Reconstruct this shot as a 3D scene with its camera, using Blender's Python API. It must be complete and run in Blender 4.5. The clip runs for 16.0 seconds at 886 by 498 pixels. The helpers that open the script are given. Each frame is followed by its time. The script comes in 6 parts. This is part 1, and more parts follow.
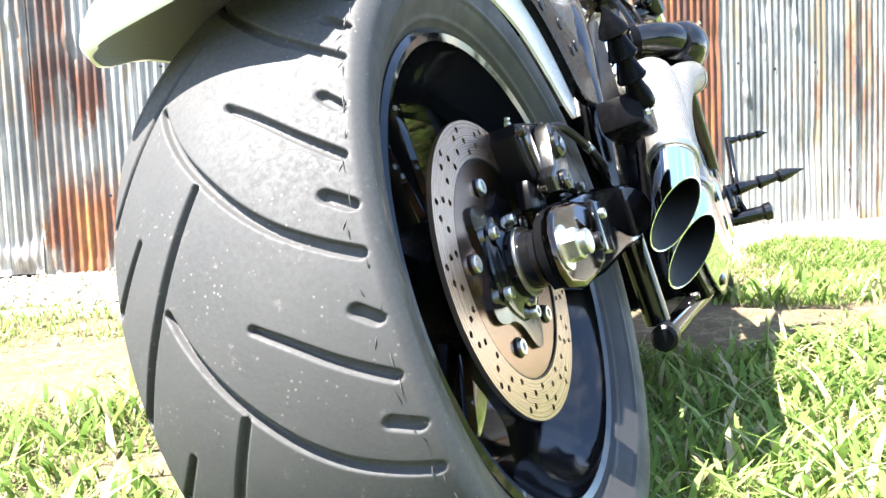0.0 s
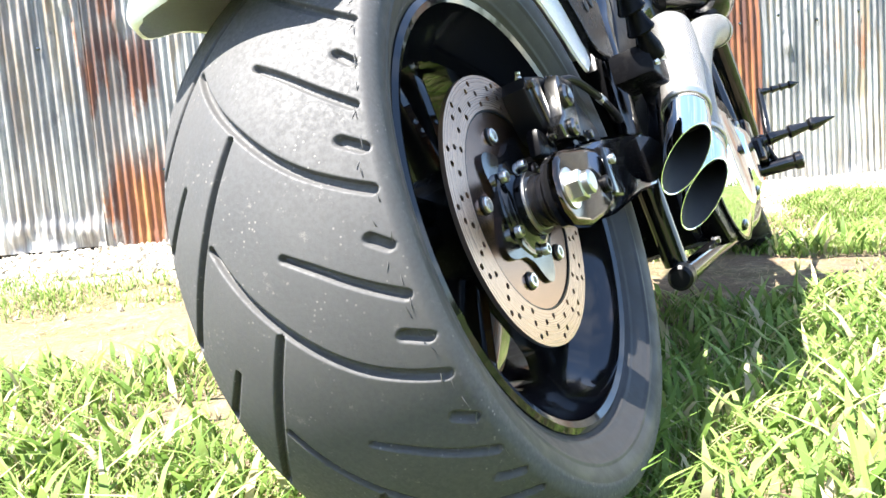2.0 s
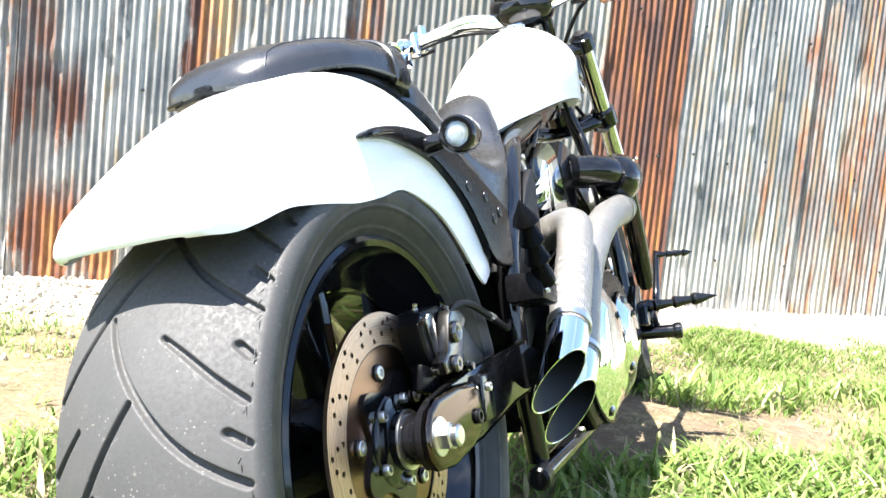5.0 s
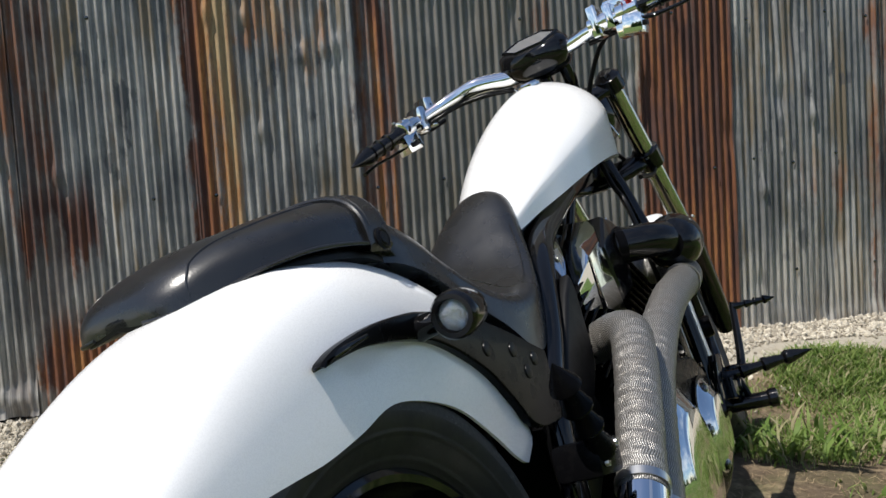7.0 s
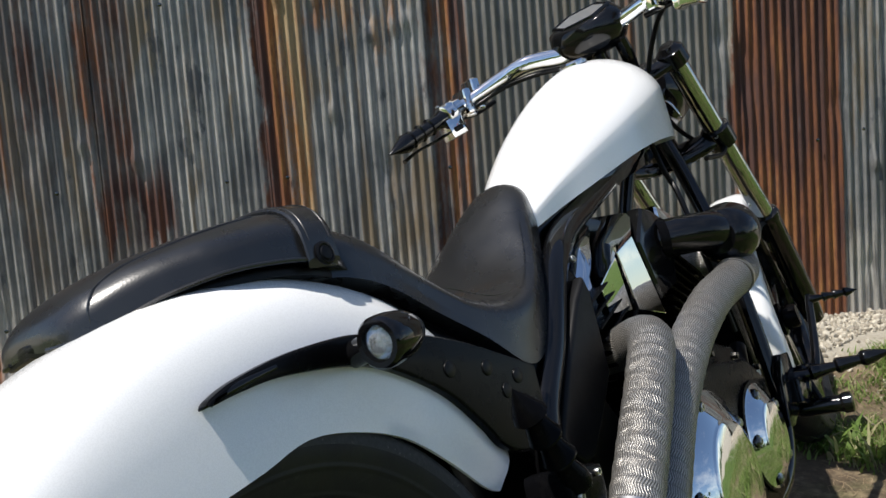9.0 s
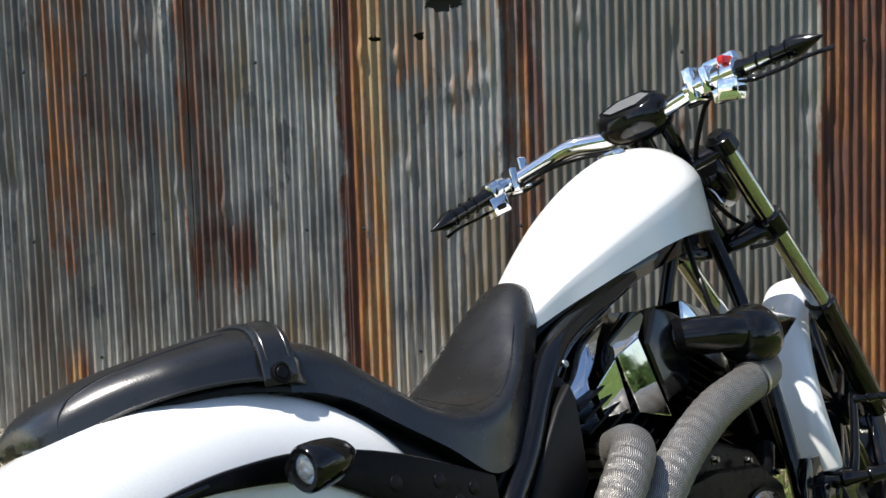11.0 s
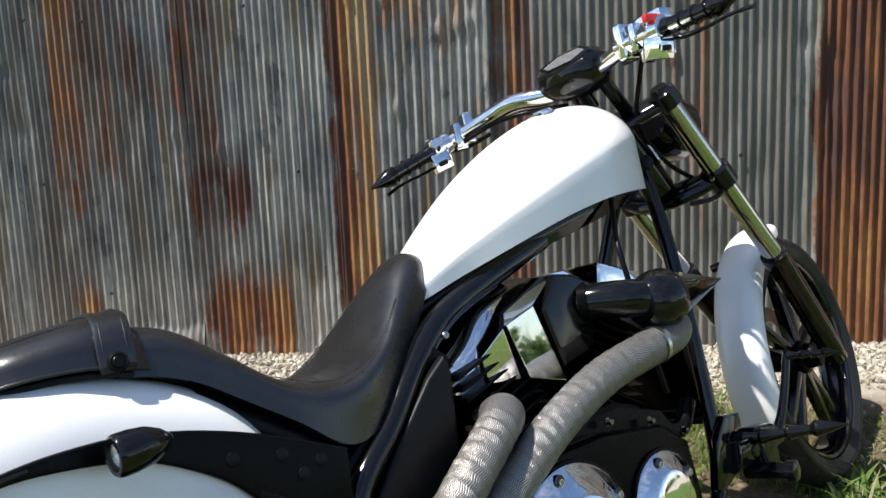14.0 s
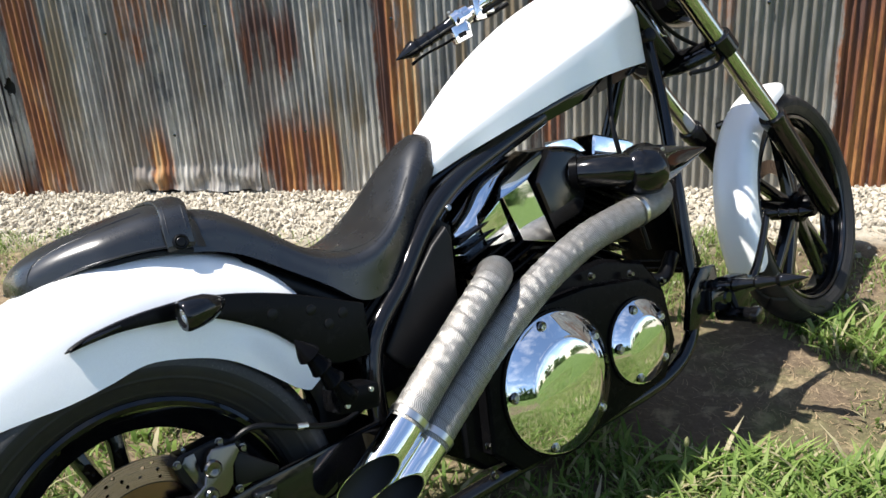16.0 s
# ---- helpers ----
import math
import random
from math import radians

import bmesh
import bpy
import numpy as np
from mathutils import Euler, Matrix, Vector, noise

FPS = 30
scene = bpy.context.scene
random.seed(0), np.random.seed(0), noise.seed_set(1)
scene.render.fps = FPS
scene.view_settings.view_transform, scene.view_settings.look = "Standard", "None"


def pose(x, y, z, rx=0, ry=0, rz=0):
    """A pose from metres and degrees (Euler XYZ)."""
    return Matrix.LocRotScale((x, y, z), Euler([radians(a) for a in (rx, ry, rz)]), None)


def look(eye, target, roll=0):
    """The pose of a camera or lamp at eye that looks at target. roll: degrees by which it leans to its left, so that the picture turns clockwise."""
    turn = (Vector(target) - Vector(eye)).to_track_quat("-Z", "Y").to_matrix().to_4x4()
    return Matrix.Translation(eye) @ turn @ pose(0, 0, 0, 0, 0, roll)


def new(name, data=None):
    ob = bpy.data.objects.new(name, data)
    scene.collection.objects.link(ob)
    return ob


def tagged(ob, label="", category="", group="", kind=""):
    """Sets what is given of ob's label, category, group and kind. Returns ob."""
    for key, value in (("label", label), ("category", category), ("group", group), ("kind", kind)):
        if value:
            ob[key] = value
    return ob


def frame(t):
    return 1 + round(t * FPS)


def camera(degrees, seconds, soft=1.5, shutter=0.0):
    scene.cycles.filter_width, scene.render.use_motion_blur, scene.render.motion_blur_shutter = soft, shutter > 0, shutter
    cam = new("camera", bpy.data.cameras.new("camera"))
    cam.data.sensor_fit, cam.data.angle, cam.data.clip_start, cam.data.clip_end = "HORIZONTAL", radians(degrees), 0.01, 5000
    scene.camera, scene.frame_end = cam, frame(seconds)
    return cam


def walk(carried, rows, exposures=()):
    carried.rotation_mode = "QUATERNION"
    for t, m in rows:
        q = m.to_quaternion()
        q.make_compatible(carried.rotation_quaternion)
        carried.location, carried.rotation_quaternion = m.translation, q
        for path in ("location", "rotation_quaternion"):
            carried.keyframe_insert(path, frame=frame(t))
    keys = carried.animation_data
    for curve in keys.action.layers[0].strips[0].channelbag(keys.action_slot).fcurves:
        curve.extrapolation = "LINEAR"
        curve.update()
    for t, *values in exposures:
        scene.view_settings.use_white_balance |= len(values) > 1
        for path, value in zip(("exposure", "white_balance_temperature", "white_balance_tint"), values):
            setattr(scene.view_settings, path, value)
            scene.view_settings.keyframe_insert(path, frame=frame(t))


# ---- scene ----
cam = camera(54.84, 16.0)
# seconds, x, y, z, yaw, pitch, roll
ROWS = [
    (0, -0.3587, -0.7148, 0.4350, -18.63, -4.65, 2.43),
    (0.5, -0.3590, -0.7429, 0.4257, -17.90, -5.61, 3.46),
    (1, -0.3589, -0.7704, 0.4202, -16.79, -6.41, 2.66),
    (1.5, -0.3554, -0.7893, 0.4147, -17.55, -7.25, 4.42),
    (2, -0.3511, -0.8032, 0.4134, -15.33, -6.47, 4.49),
    (2.5, -0.3410, -0.8291, 0.4350, -15.70, -7.15, 1.81),
    (3, -0.3391, -0.8484, 0.4751, -17.20, -6.47, 0.76),
    (3.5, -0.3474, -0.8483, 0.5351, -17.22, -6.21, -0.94),
    (4, -0.3394, -0.8580, 0.5841, -18.92, -6.56, -3.08),
    (4.5, -0.3388, -0.8676, 0.6224, -19.61, -4.99, -3.68),
    (5, -0.3468, -0.8667, 0.6557, -20.21, -4.78, -5.74),
    (5.2, -0.3518, -0.8655, 0.6741, -20.60, -4.41, -6.29),
    (7.3, -0.1643, -0.5904, 0.8543, -16.99, -4.49, 6.14),
    (7.5, -0.1461, -0.5649, 0.8651, -17.53, -5.01, 7.51),
    (8, -0.1087, -0.5497, 0.8725, -14.83, -5.07, 6.69),
    (8.5, -0.0527, -0.5709, 0.8675, -13.26, -4.66, 5.67),
    (9, -0.0035, -0.6005, 0.8639, -8.22, -5.76, 4.36),
    (9.5, 0.0655, -0.6255, 0.8817, -3.16, -4.49, 2.45),
    (9.7, 0.0936, -0.6464, 0.8978, -1.72, -3.82, 1.87),
    (11.8, 0.2560, -0.6744, 1.0086, 0.22, -3.99, 1.82),
    (12, 0.2902, -0.6565, 1.0161, -0.16, -4.05, 1.72),
    (12.5, 0.3538, -0.6316, 1.0210, -0.27, -4.18, 2.10),
    (13, 0.3763, -0.6300, 1.0245, 0.14, -4.24, 3.16),
    (13.5, 0.4262, -0.6666, 1.0358, 3.31, -6.59, 2.93),
    (14, 0.4714, -0.6976, 1.0676, 4.69, -9.53, 2.50),
    (14.5, 0.5331, -0.7396, 1.1167, 6.29, -12.75, 2.36),
    (15, 0.5805, -0.7853, 1.1493, 10.18, -16.47, 3.20),
    (15.5, 0.6021, -0.8403, 1.1916, 9.98, -19.84, 3.51),
    (16, 0.6041, -0.8966, 1.2394, 8.68, -21.94, 3.43),
]
# the clip's camera meters darker once it looks down on the lit wall
EXPOSURES = [(0, 3.05), (2, 2.92), (3.5, 2.95), (4.5, 3.0), (5.2, 2.45), (7.3, 0.22), (9.7, 0.42), (11.8, 0.72), (14, 0.75), (15.5, 0.86), (16, 1.16)]
walk(cam, [(t, pose(x, y, z, 90 + pitch, roll, yaw)) for t, x, y, z, yaw, pitch, roll in ROWS], EXPOSURES)

# ---- sky, sun ----
SUN_TO = Vector((-0.450, -0.160, 0.95)).normalized()
world = bpy.data.worlds.new("world")
scene.world = world
world.use_nodes = True
wn = world.node_tree.nodes
sky = wn.new("ShaderNodeTexSky")
sky.sky_type = "NISHITA"
sky.sun_disc = False
sky.sun_elevation = math.asin(SUN_TO.z)
sky.sun_rotation = math.atan2(SUN_TO.x, SUN_TO.y)
sky.air_density, sky.dust_density, sky.ozone_density = 1.0, 0.4, 3.0
# thin fair-weather cloud drawn out over the blue
wl = world.node_tree.links
wc, wm, wz = wn.new("ShaderNodeTexCoord"), wn.new("ShaderNodeMapping"), wn.new("ShaderNodeTexNoise")
wm.inputs["Scale"].default_value = (1.6, 2.6, 5.0)
wz.inputs["Scale"].default_value, wz.inputs["Detail"].default_value, wz.inputs["Roughness"].default_value = 1.3, 7, 0.62
wl.new(wc.outputs["Generated"], wm.inputs[0])
wl.new(wm.outputs[0], wz.inputs["Vector"])
wr, wx, wb = wn.new("ShaderNodeMapRange"), wn.new("ShaderNodeMix"), wn.new("ShaderNodeMix")
wr.inputs[1].default_value, wr.inputs[2].default_value, wr.inputs[3].default_value, wr.inputs[4].default_value = 0.50, 0.72, 0.0, 0.85
wl.new(wz.outputs["Fac"], wr.inputs[0])
wx.data_type, wb.data_type, wb.blend_type = "RGBA", "RGBA", "MULTIPLY"
wb.inputs[0].default_value = 1.0
wl.new(sky.outputs[0], wb.inputs[6])
wb.inputs[7].default_value = (3.4, 2.3, 1.55, 1)
wl.new(wr.outputs[0], wx.inputs[0])
wl.new(sky.outputs[0], wx.inputs[6])
wl.new(wb.outputs[2], wx.inputs[7])
wl.new(wx.outputs[2], wn["Background"].inputs[0])
wn["Background"].inputs[1].default_value = 0.098
sun = new("sun", bpy.data.lights.new("sun", "SUN"))
sun.data.energy, sun.data.angle, sun.data.color = 5.0, radians(0.55), (1.0, 0.955, 0.89)
sun.matrix_world = look(SUN_TO * 30, (0, 0, 0))


# ---- materials ----
WRAP_PITCH = 0.023


def mat(name, base=(0.5, 0.5, 0.5), rough=0.5, metal=0.0, coat=0.0, spec=0.5):
    m = bpy.data.materials.new(name)
    m.use_nodes = True
    b = m.node_tree.nodes["Principled BSDF"]
    b.inputs["Base Color"].default_value = (*base, 1)
    b.inputs["Roughness"].default_value = rough
    b.inputs["Metallic"].default_value = metal
    b.inputs["Coat Weight"].default_value = coat
    b.inputs["Coat Roughness"].default_value = 0.04
    b.inputs["Specular IOR Level"].default_value = spec
    return m


class Net:
    """Short hand for node trees."""
    def __init__(self, m):
        self.t = m.node_tree
        self.b = m.node_tree.nodes["Principled BSDF"]

    def n(self, kind, **kw):
        node = self.t.nodes.new("ShaderNode" + kind)
        for k, v in kw.items():
            node.inputs[k].default_value = v
        return node

    def link(self, a, b):
        self.t.links.new(a, b)

    def coord(self, which="Object", scale=(1, 1, 1)):
        tc = self.n("TexCoord")
        mp = self.n("Mapping")
        mp.inputs["Scale"].default_value = scale
        self.link(tc.outputs[which], mp.inputs[0])
        return mp.outputs[0]

    def noise(self, scale, detail=4, rough=0.55, vec=None):
        t = self.n("TexNoise")
        t.inputs["Scale"].default_value = scale
        t.inputs["Detail"].default_value = detail
        t.inputs["Roughness"].default_value = rough
        if vec is not None:
            self.link(vec, t.inputs["Vector"])
        return t.outputs["Fac"]

    def ramp(self, fac, stops):
        r = self.n("ValToRGB")
        el = r.color_ramp.elements
        while len(el) < len(stops):
            el.new(0.5)
        for e, (p, c) in zip(el, stops):
            e.position = p
            e.color = (*c, 1) if len(c) == 3 else c
        self.link(fac, r.inputs[0])
        return r.outputs[0]

    def math(self, op, a, b=None, c=None, clamp=False):
        m = self.n("Math")
        m.operation = op
        m.use_clamp = clamp
        for i, v in enumerate((a, b, c)):
            if v is None:
                continue
            if isinstance(v, (int, float)):
                m.inputs[i].default_value = v
            else:
                self.link(v, m.inputs[i])
        return m.outputs[0]

    def span(self, v, lo, hi, out_lo=0.0, out_hi=1.0):
        m = self.n("MapRange")
        m.interpolation_type = "SMOOTHSTEP"
        self.link(v, m.inputs[0])
        for i, x in enumerate((lo, hi, out_lo, out_hi)):
            m.inputs[i + 1].default_value = x
        return m.outputs[0]

    def mix(self, fac, a, b, mode="MIX"):
        m = self.n("Mix")
        m.data_type = "RGBA"
        m.blend_type = mode
        for i, v in ((0, fac), (6, a), (7, b)):
            if isinstance(v, (int, float)):
                m.inputs[i].default_value = v
            elif isinstance(v, tuple):
                m.inputs[i].default_value = (*v, 1)
            else:
                self.link(v, m.inputs[i])
        return m.outputs[2]

    def bump(self, h, strength=0.3, dist=0.002):
        b = self.n("Bump")
        b.inputs["Strength"].default_value = strength
        b.inputs["Distance"].default_value = dist
        self.link(h, b.inputs["Height"])
        self.link(b.outputs[0], self.b.inputs["Normal"])

    def base(self, c):
        self.link(c, self.b.inputs["Base Color"])

    def rough(self, c):
        self.link(c, self.b.inputs["Roughness"])

    def xyz(self, vec):
        s = self.n("SeparateXYZ")
        self.link(vec, s.inputs[0])
        return s.outputs


def make_rubber():
    m = mat("tyre_rubber", (0.05, 0.05, 0.05), 0.75)
    k = Net(m)
    v = k.coord()
    big = k.noise(14, 5, 0.6, v)
    fine = k.noise(220, 4, 0.7, v)
    dust = k.noise(60, 6, 0.75, v)
    c = k.mix(big, (0.028, 0.028, 0.029), (0.050, 0.049, 0.0475))
    c = k.mix(k.span(dust, 0.60, 0.75, 0, 0.35), c, (0.34, 0.31, 0.27))
    speck = k.n("TexVoronoi")
    speck.inputs["Scale"].default_value = 170
    k.link(v, speck.inputs["Vector"])
    patch = k.span(k.noise(22, 3, 0.5, v), 0.50, 0.60)
    dot = k.math("MULTIPLY", k.span(speck.outputs["Distance"], 0.20, 0.10), patch)
    c = k.mix(k.math("MULTIPLY", dot, 0.30), c, (0.36, 0.33, 0.29))
    k.base(c)
    k.rough(k.span(fine, 0.3, 0.7, 0.6, 0.85))
    k.bump(fine, 0.25, 0.0008)
    return m


def make_sidewall():
    m = mat("sidewall_rubber", (0.04, 0.04, 0.04), 0.5, spec=0.35)
    k = Net(m)
    v = k.coord()
    c = k.mix(k.noise(18, 5, 0.65, v), (0.009, 0.009, 0.0095), (0.018, 0.0175, 0.017))
    k.base(k.mix(k.span(k.noise(70, 6, 0.75, v), 0.60, 0.78, 0, 0.3), c, (0.15, 0.14, 0.12)))
    k.rough(k.span(k.noise(30, 4, 0.6, v), 0.3, 0.7, 0.45, 0.62))
    k.bump(k.noise(260, 3, 0.6, v), 0.15, 0.0006)
    return m


def make_black_paint(name="black_paint", rough=0.06, base=(0.004, 0.004, 0.0045), coat=0.12, spec=0.38):
    m = mat(name, base, rough, 0.0, coat, spec)
    k = Net(m)
    d = k.noise(45, 5, 0.65, k.coord())
    k.base(k.mix(k.span(d, 0.58, 0.82, 0, 0.5), base, (0.012, 0.011, 0.010)))
    k.rough(k.span(d, 0.40, 0.80, rough, rough + 0.12))
    return m


def make_white_paint():
    m = mat("pearl_white_paint", (0.80, 0.81, 0.82), 0.25, 0.0, 0.6)
    k = Net(m)
    d = k.noise(9, 4, 0.6, k.coord())
    flake = k.noise(900, 2, 0.5, k.coord())
    k.base(k.mix(d, (0.86, 0.86, 0.855), (0.89, 0.89, 0.88)))
    k.rough(k.span(flake, 0.4, 0.6, 0.22, 0.34))
    return m


def make_chrome():
    m = mat("chrome", (0.86, 0.87, 0.88), 0.04, 1.0)
    k = Net(m)
    d = k.noise(35, 5, 0.6, k.coord())
    k.rough(k.span(d, 0.45, 0.8, 0.025, 0.12))
    return m


def make_leather():
    m = mat("black_leather", (0.009, 0.009, 0.01), 0.30, spec=0.78)
    k = Net(m)
    v = k.coord()
    cell = k.n("TexVoronoi")
    cell.inputs["Scale"].default_value = 420
    k.link(v, cell.inputs["Vector"])
    big = k.noise(12, 4, 0.6, v)
    k.base(k.mix(big, (0.007, 0.007, 0.0073), (0.014, 0.014, 0.0143)))
    k.rough(k.span(big, 0.3, 0.7, 0.23, 0.32))
    h = k.math("ADD", cell.outputs["Distance"], k.math("MULTIPLY", k.noise(30, 5, 0.6, v), 1.5))
    k.bump(h, 0.07, 0.0008)
    return m


def make_disc_steel():
    m = mat("brushed_stainless", (0.62, 0.58, 0.53), 0.3, 1.0)
    k = Net(m)
    x = k.xyz(k.coord())
    r = k.math("SQRT", k.math("ADD", k.math("MULTIPLY", x[0], x[0]), k.math("MULTIPLY", x[2], x[2])))
    ring = k.n("TexNoise")
    ring.noise_dimensions = "1D"
    ring.inputs["Scale"].default_value = 900
    ring.inputs["Detail"].default_value = 3
    k.link(r, ring.inputs["W"])
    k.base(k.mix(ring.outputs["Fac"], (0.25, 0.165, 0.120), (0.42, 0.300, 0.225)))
    k.rough(k.span(ring.outputs["Fac"], 0.3, 0.7, 0.24, 0.4))
    k.bump(ring.outputs["Fac"], 0.08, 0.0004)
    return m


def make_wrap():
    """Woven tape wound round the pipes: chevrons across each turn, a dark edge where turns overlap."""
    m = mat("exhaust_wrap", (0.42, 0.41, 0.40), 0.5, 0.72)
    k = Net(m)
    v = k.coord()
    uv = k.n("UVMap")
    q = k.xyz(uv.outputs[0])
    slack = k.noise(14, 3, 0.6, v)
    helix = k.math("ADD", k.math("ADD", k.math("DIVIDE", q[0], WRAP_PITCH), q[1]), k.math("MULTIPLY", slack, 0.30))
    band = k.math("FRACT", helix)
    chev = k.math("SINE", k.math("MULTIPLY", k.math("ADD", k.math("ADD", k.math("MULTIPLY", q[1], 64.0), k.math("MULTIPLY", slack, 5.0)), k.math("MULTIPLY", k.math("ABSOLUTE", k.math("SUBTRACT", band, 0.5)), 2.2)), 2 * math.pi))
    chev = k.span(chev, -0.7, 0.7)
    edge = k.math("MAXIMUM", k.span(band, 0.10, 0.0), k.span(band, 0.95, 1.0))
    n1 = k.noise(260, 4, 0.7, v)
    n2 = k.noise(22, 4, 0.6, v)
    c = k.mix(k.math("MULTIPLY", chev, k.span(n1, 0.25, 0.6, 0.4, 1.0)), (0.11, 0.106, 0.10), (0.46, 0.445, 0.42))
    c = k.mix(k.span(n2, 0.42, 0.70, 0, 0.45), c, (0.24, 0.215, 0.185))
    c = k.mix(k.math("MULTIPLY", edge, 0.55), c, (0.10, 0.096, 0.09))
    k.base(c)
    k.rough(k.span(n1, 0.3, 0.7, 0.30, 0.50))
    k.bump(k.math("ADD", k.math("MULTIPLY", chev, 0.6), n1), 0.6, 0.0014)
    return m


# rust patches on the sheets
RUST = [  # x from, x to, z from, z to, strength, how orange
    (-0.19, -0.10, 0.15, 2.6, 0.94, -0.02), (-0.11, -0.02, 0.15, 2.6, 0.84, 0.22), (-0.17, -0.03, 1.25, 1.50, 0.95, 0.08), (-0.72, -0.48, 0.68, 0.90, 0.96, -0.08), (-0.68, -0.36, 0.12, 0.48, 0.90, 0.06),
    (-0.76, -0.58, 0.85, 1.9, 0.58, -0.02), (0.38, 0.54, 0.2, 2.6, 0.66, 0.0), (1.50, 1.93, 0.10, 2.6, 0.94, -0.05), (1.52, 1.90, 0.10, 0.72, 0.92, 0.10),
    (-1.24, -0.98, 0.75, 2.2, 0.54, 0.0), (-1.20, -1.09, 0.10, 0.46, 0.92, 0.14), (-1.74, -1.56, 0.1, 2.2, 0.76, 0.03), (-0.95, -0.80, 1.0, 2.0, 0.45, -0.05),
    (1.00, 1.16, 0.70, 1.7, 0.45, 0.0), (2.20, 2.92, 0.70, 0.88, 0.50, 0.0), (2.58, 2.80, 0.1, 1.7, 0.46, 0.0), (-2.0, -1.54, 0.1, 0.28, 0.92, 0.10),
    (2.85, 3.2, 0.2, 2.2, 0.52, 0.03), (-0.02, 0.32, 1.30, 1.62, 0.42, 0.16),
]


def make_sheet():
    m = mat("galvanised_rusty_sheet", (0.4, 0.41, 0.42), 0.5, 0.55)
    k = Net(m)
    tc = k.n("TexCoord")
    v = tc.outputs["Object"]
    x = k.xyz(v)

    def scaled(s, off=0.0):
        mp = k.n("Mapping")
        mp.inputs["Scale"].default_value = s
        mp.inputs["Location"].default_value = (off, off * 0.7, off * 1.3)
        k.link(v, mp.inputs[0])
        return mp.outputs[0]
    rib = k.span(k.noise(1.0, 2, 0.5, scaled((31.25, 1, 0.5))), 0.28, 0.72)
    rib2 = k.span(k.noise(1.0, 3, 0.6, scaled((15.0, 1, 1.3), 9.0)), 0.32, 0.68)
    streak = k.noise(1.0, 7, 0.75, scaled((90, 1, 2.2)))
    blot = k.noise(3.2, 7, 0.68, scaled((1.6, 1, 0.8)))
    fine = k.noise(80, 6, 0.78, scaled((1, 1, 0.35)))
    edge = k.noise(5, 7, 0.72, scaled((2.6, 1, 0.9)))
    xs = k.math("ADD", x[0], k.math("MULTIPLY", k.math("SUBTRACT", edge, 0.5), 0.10))
    zs = k.math("ADD", x[2], k.math("ADD", k.math("MULTIPLY", k.math("SUBTRACT", rib, 0.5), 0.10), k.math("MULTIPLY", k.math("SUBTRACT", edge, 0.5), 0.45)))
    total = warm = None
    for x0, x1, z0, z1, s, orange in RUST:
        a = k.math("MULTIPLY", k.span(xs, x0 - 0.03, x0 + 0.03), k.span(xs, x1 + 0.03, x1 - 0.03))
        b = k.math("MULTIPLY", k.span(zs, z0 - 0.12, z0 + 0.16), k.span(zs, z1 + 0.16, z1 - 0.14))
        p = k.math("MULTIPLY", k.math("MULTIPLY", a, b), s)
        total = p if total is None else k.math("MAXIMUM", total, p)
        w = k.math("MULTIPLY", k.math("MULTIPLY", a, b), orange)
        warm = w if warm is None else k.math("ADD", warm, w)
    # rust settles unevenly: rib by rib, in runs down the sheet
    uneven = k.math("ADD", k.math("MULTIPLY", rib, 0.18), k.math("ADD", k.math("MULTIPLY", streak, 0.65), k.math("MULTIPLY", edge, 0.9)))
    amount = k.span(k.math("ADD", total, k.math("MULTIPLY", k.math("SUBTRACT", uneven, 0.88), 1.55)), 0.18, 0.82)
    tone = k.math("ADD", k.math("MULTIPLY", rib, 0.24), k.math("ADD", k.math("MULTIPLY", k.span(streak, 0.3, 0.7), 0.36), k.math("MULTIPLY", k.span(blot, 0.3, 0.7), 0.40)))
    zinc = k.ramp(tone, [(0.18, (0.088, 0.088, 0.090)), (0.42, (0.180, 0.178, 0.172)), (0.60, (0.268, 0.260, 0.243)), (0.82, (0.465, 0.443, 0.405))])
    stain = k.math("MULTIPLY", k.span(rib2, 0.45, 0.75), k.span(k.noise(2.6, 6, 0.7, scaled((2.2, 1, 0.6), 3.0)), 0.40, 0.60))
    zinc = k.mix(k.math("MULTIPLY", stain, 0.85), zinc, k.mix(streak, (0.115, 0.078, 0.042), (0.27, 0.21, 0.135)))
    tar = k.math("MULTIPLY", k.span(k.noise(2.9, 7, 0.66, scaled((2.6, 1, 1.0), 5.0)), 0.575, 0.63), k.span(streak, 0.28, 0.50))
    zinc = k.mix(k.math("MULTIPLY", tar, 0.78), zinc, (0.070, 0.073, 0.080))
    low = k.math("MULTIPLY", k.span(zs, 0.56, 0.36), k.span(streak, 0.36, 0.60))
    zinc = k.mix(k.math("MULTIPLY", low, 0.75), zinc, (0.52, 0.49, 0.43))
    # a broad zone where the coating has weathered to a dull khaki
    worn = k.math("MULTIPLY", k.span(xs, 0.46, 0.62), k.span(xs, 1.52, 1.40))
    zinc = k.mix(k.math("MULTIPLY", worn, k.span(streak, 0.25, 0.6, 0.35, 0.75)), zinc, (0.150, 0.143, 0.122))
    brown = k.math("MULTIPLY", k.span(xs, -0.42, -0.62), k.span(k.noise(1.9, 6, 0.7, scaled((2.4, 1, 0.5), 7.0)), 0.42, 0.60))
    zinc = k.mix(k.math("MULTIPLY", brown, k.span(streak, 0.25, 0.6, 0.35, 0.75)), zinc, (0.110, 0.080, 0.064))
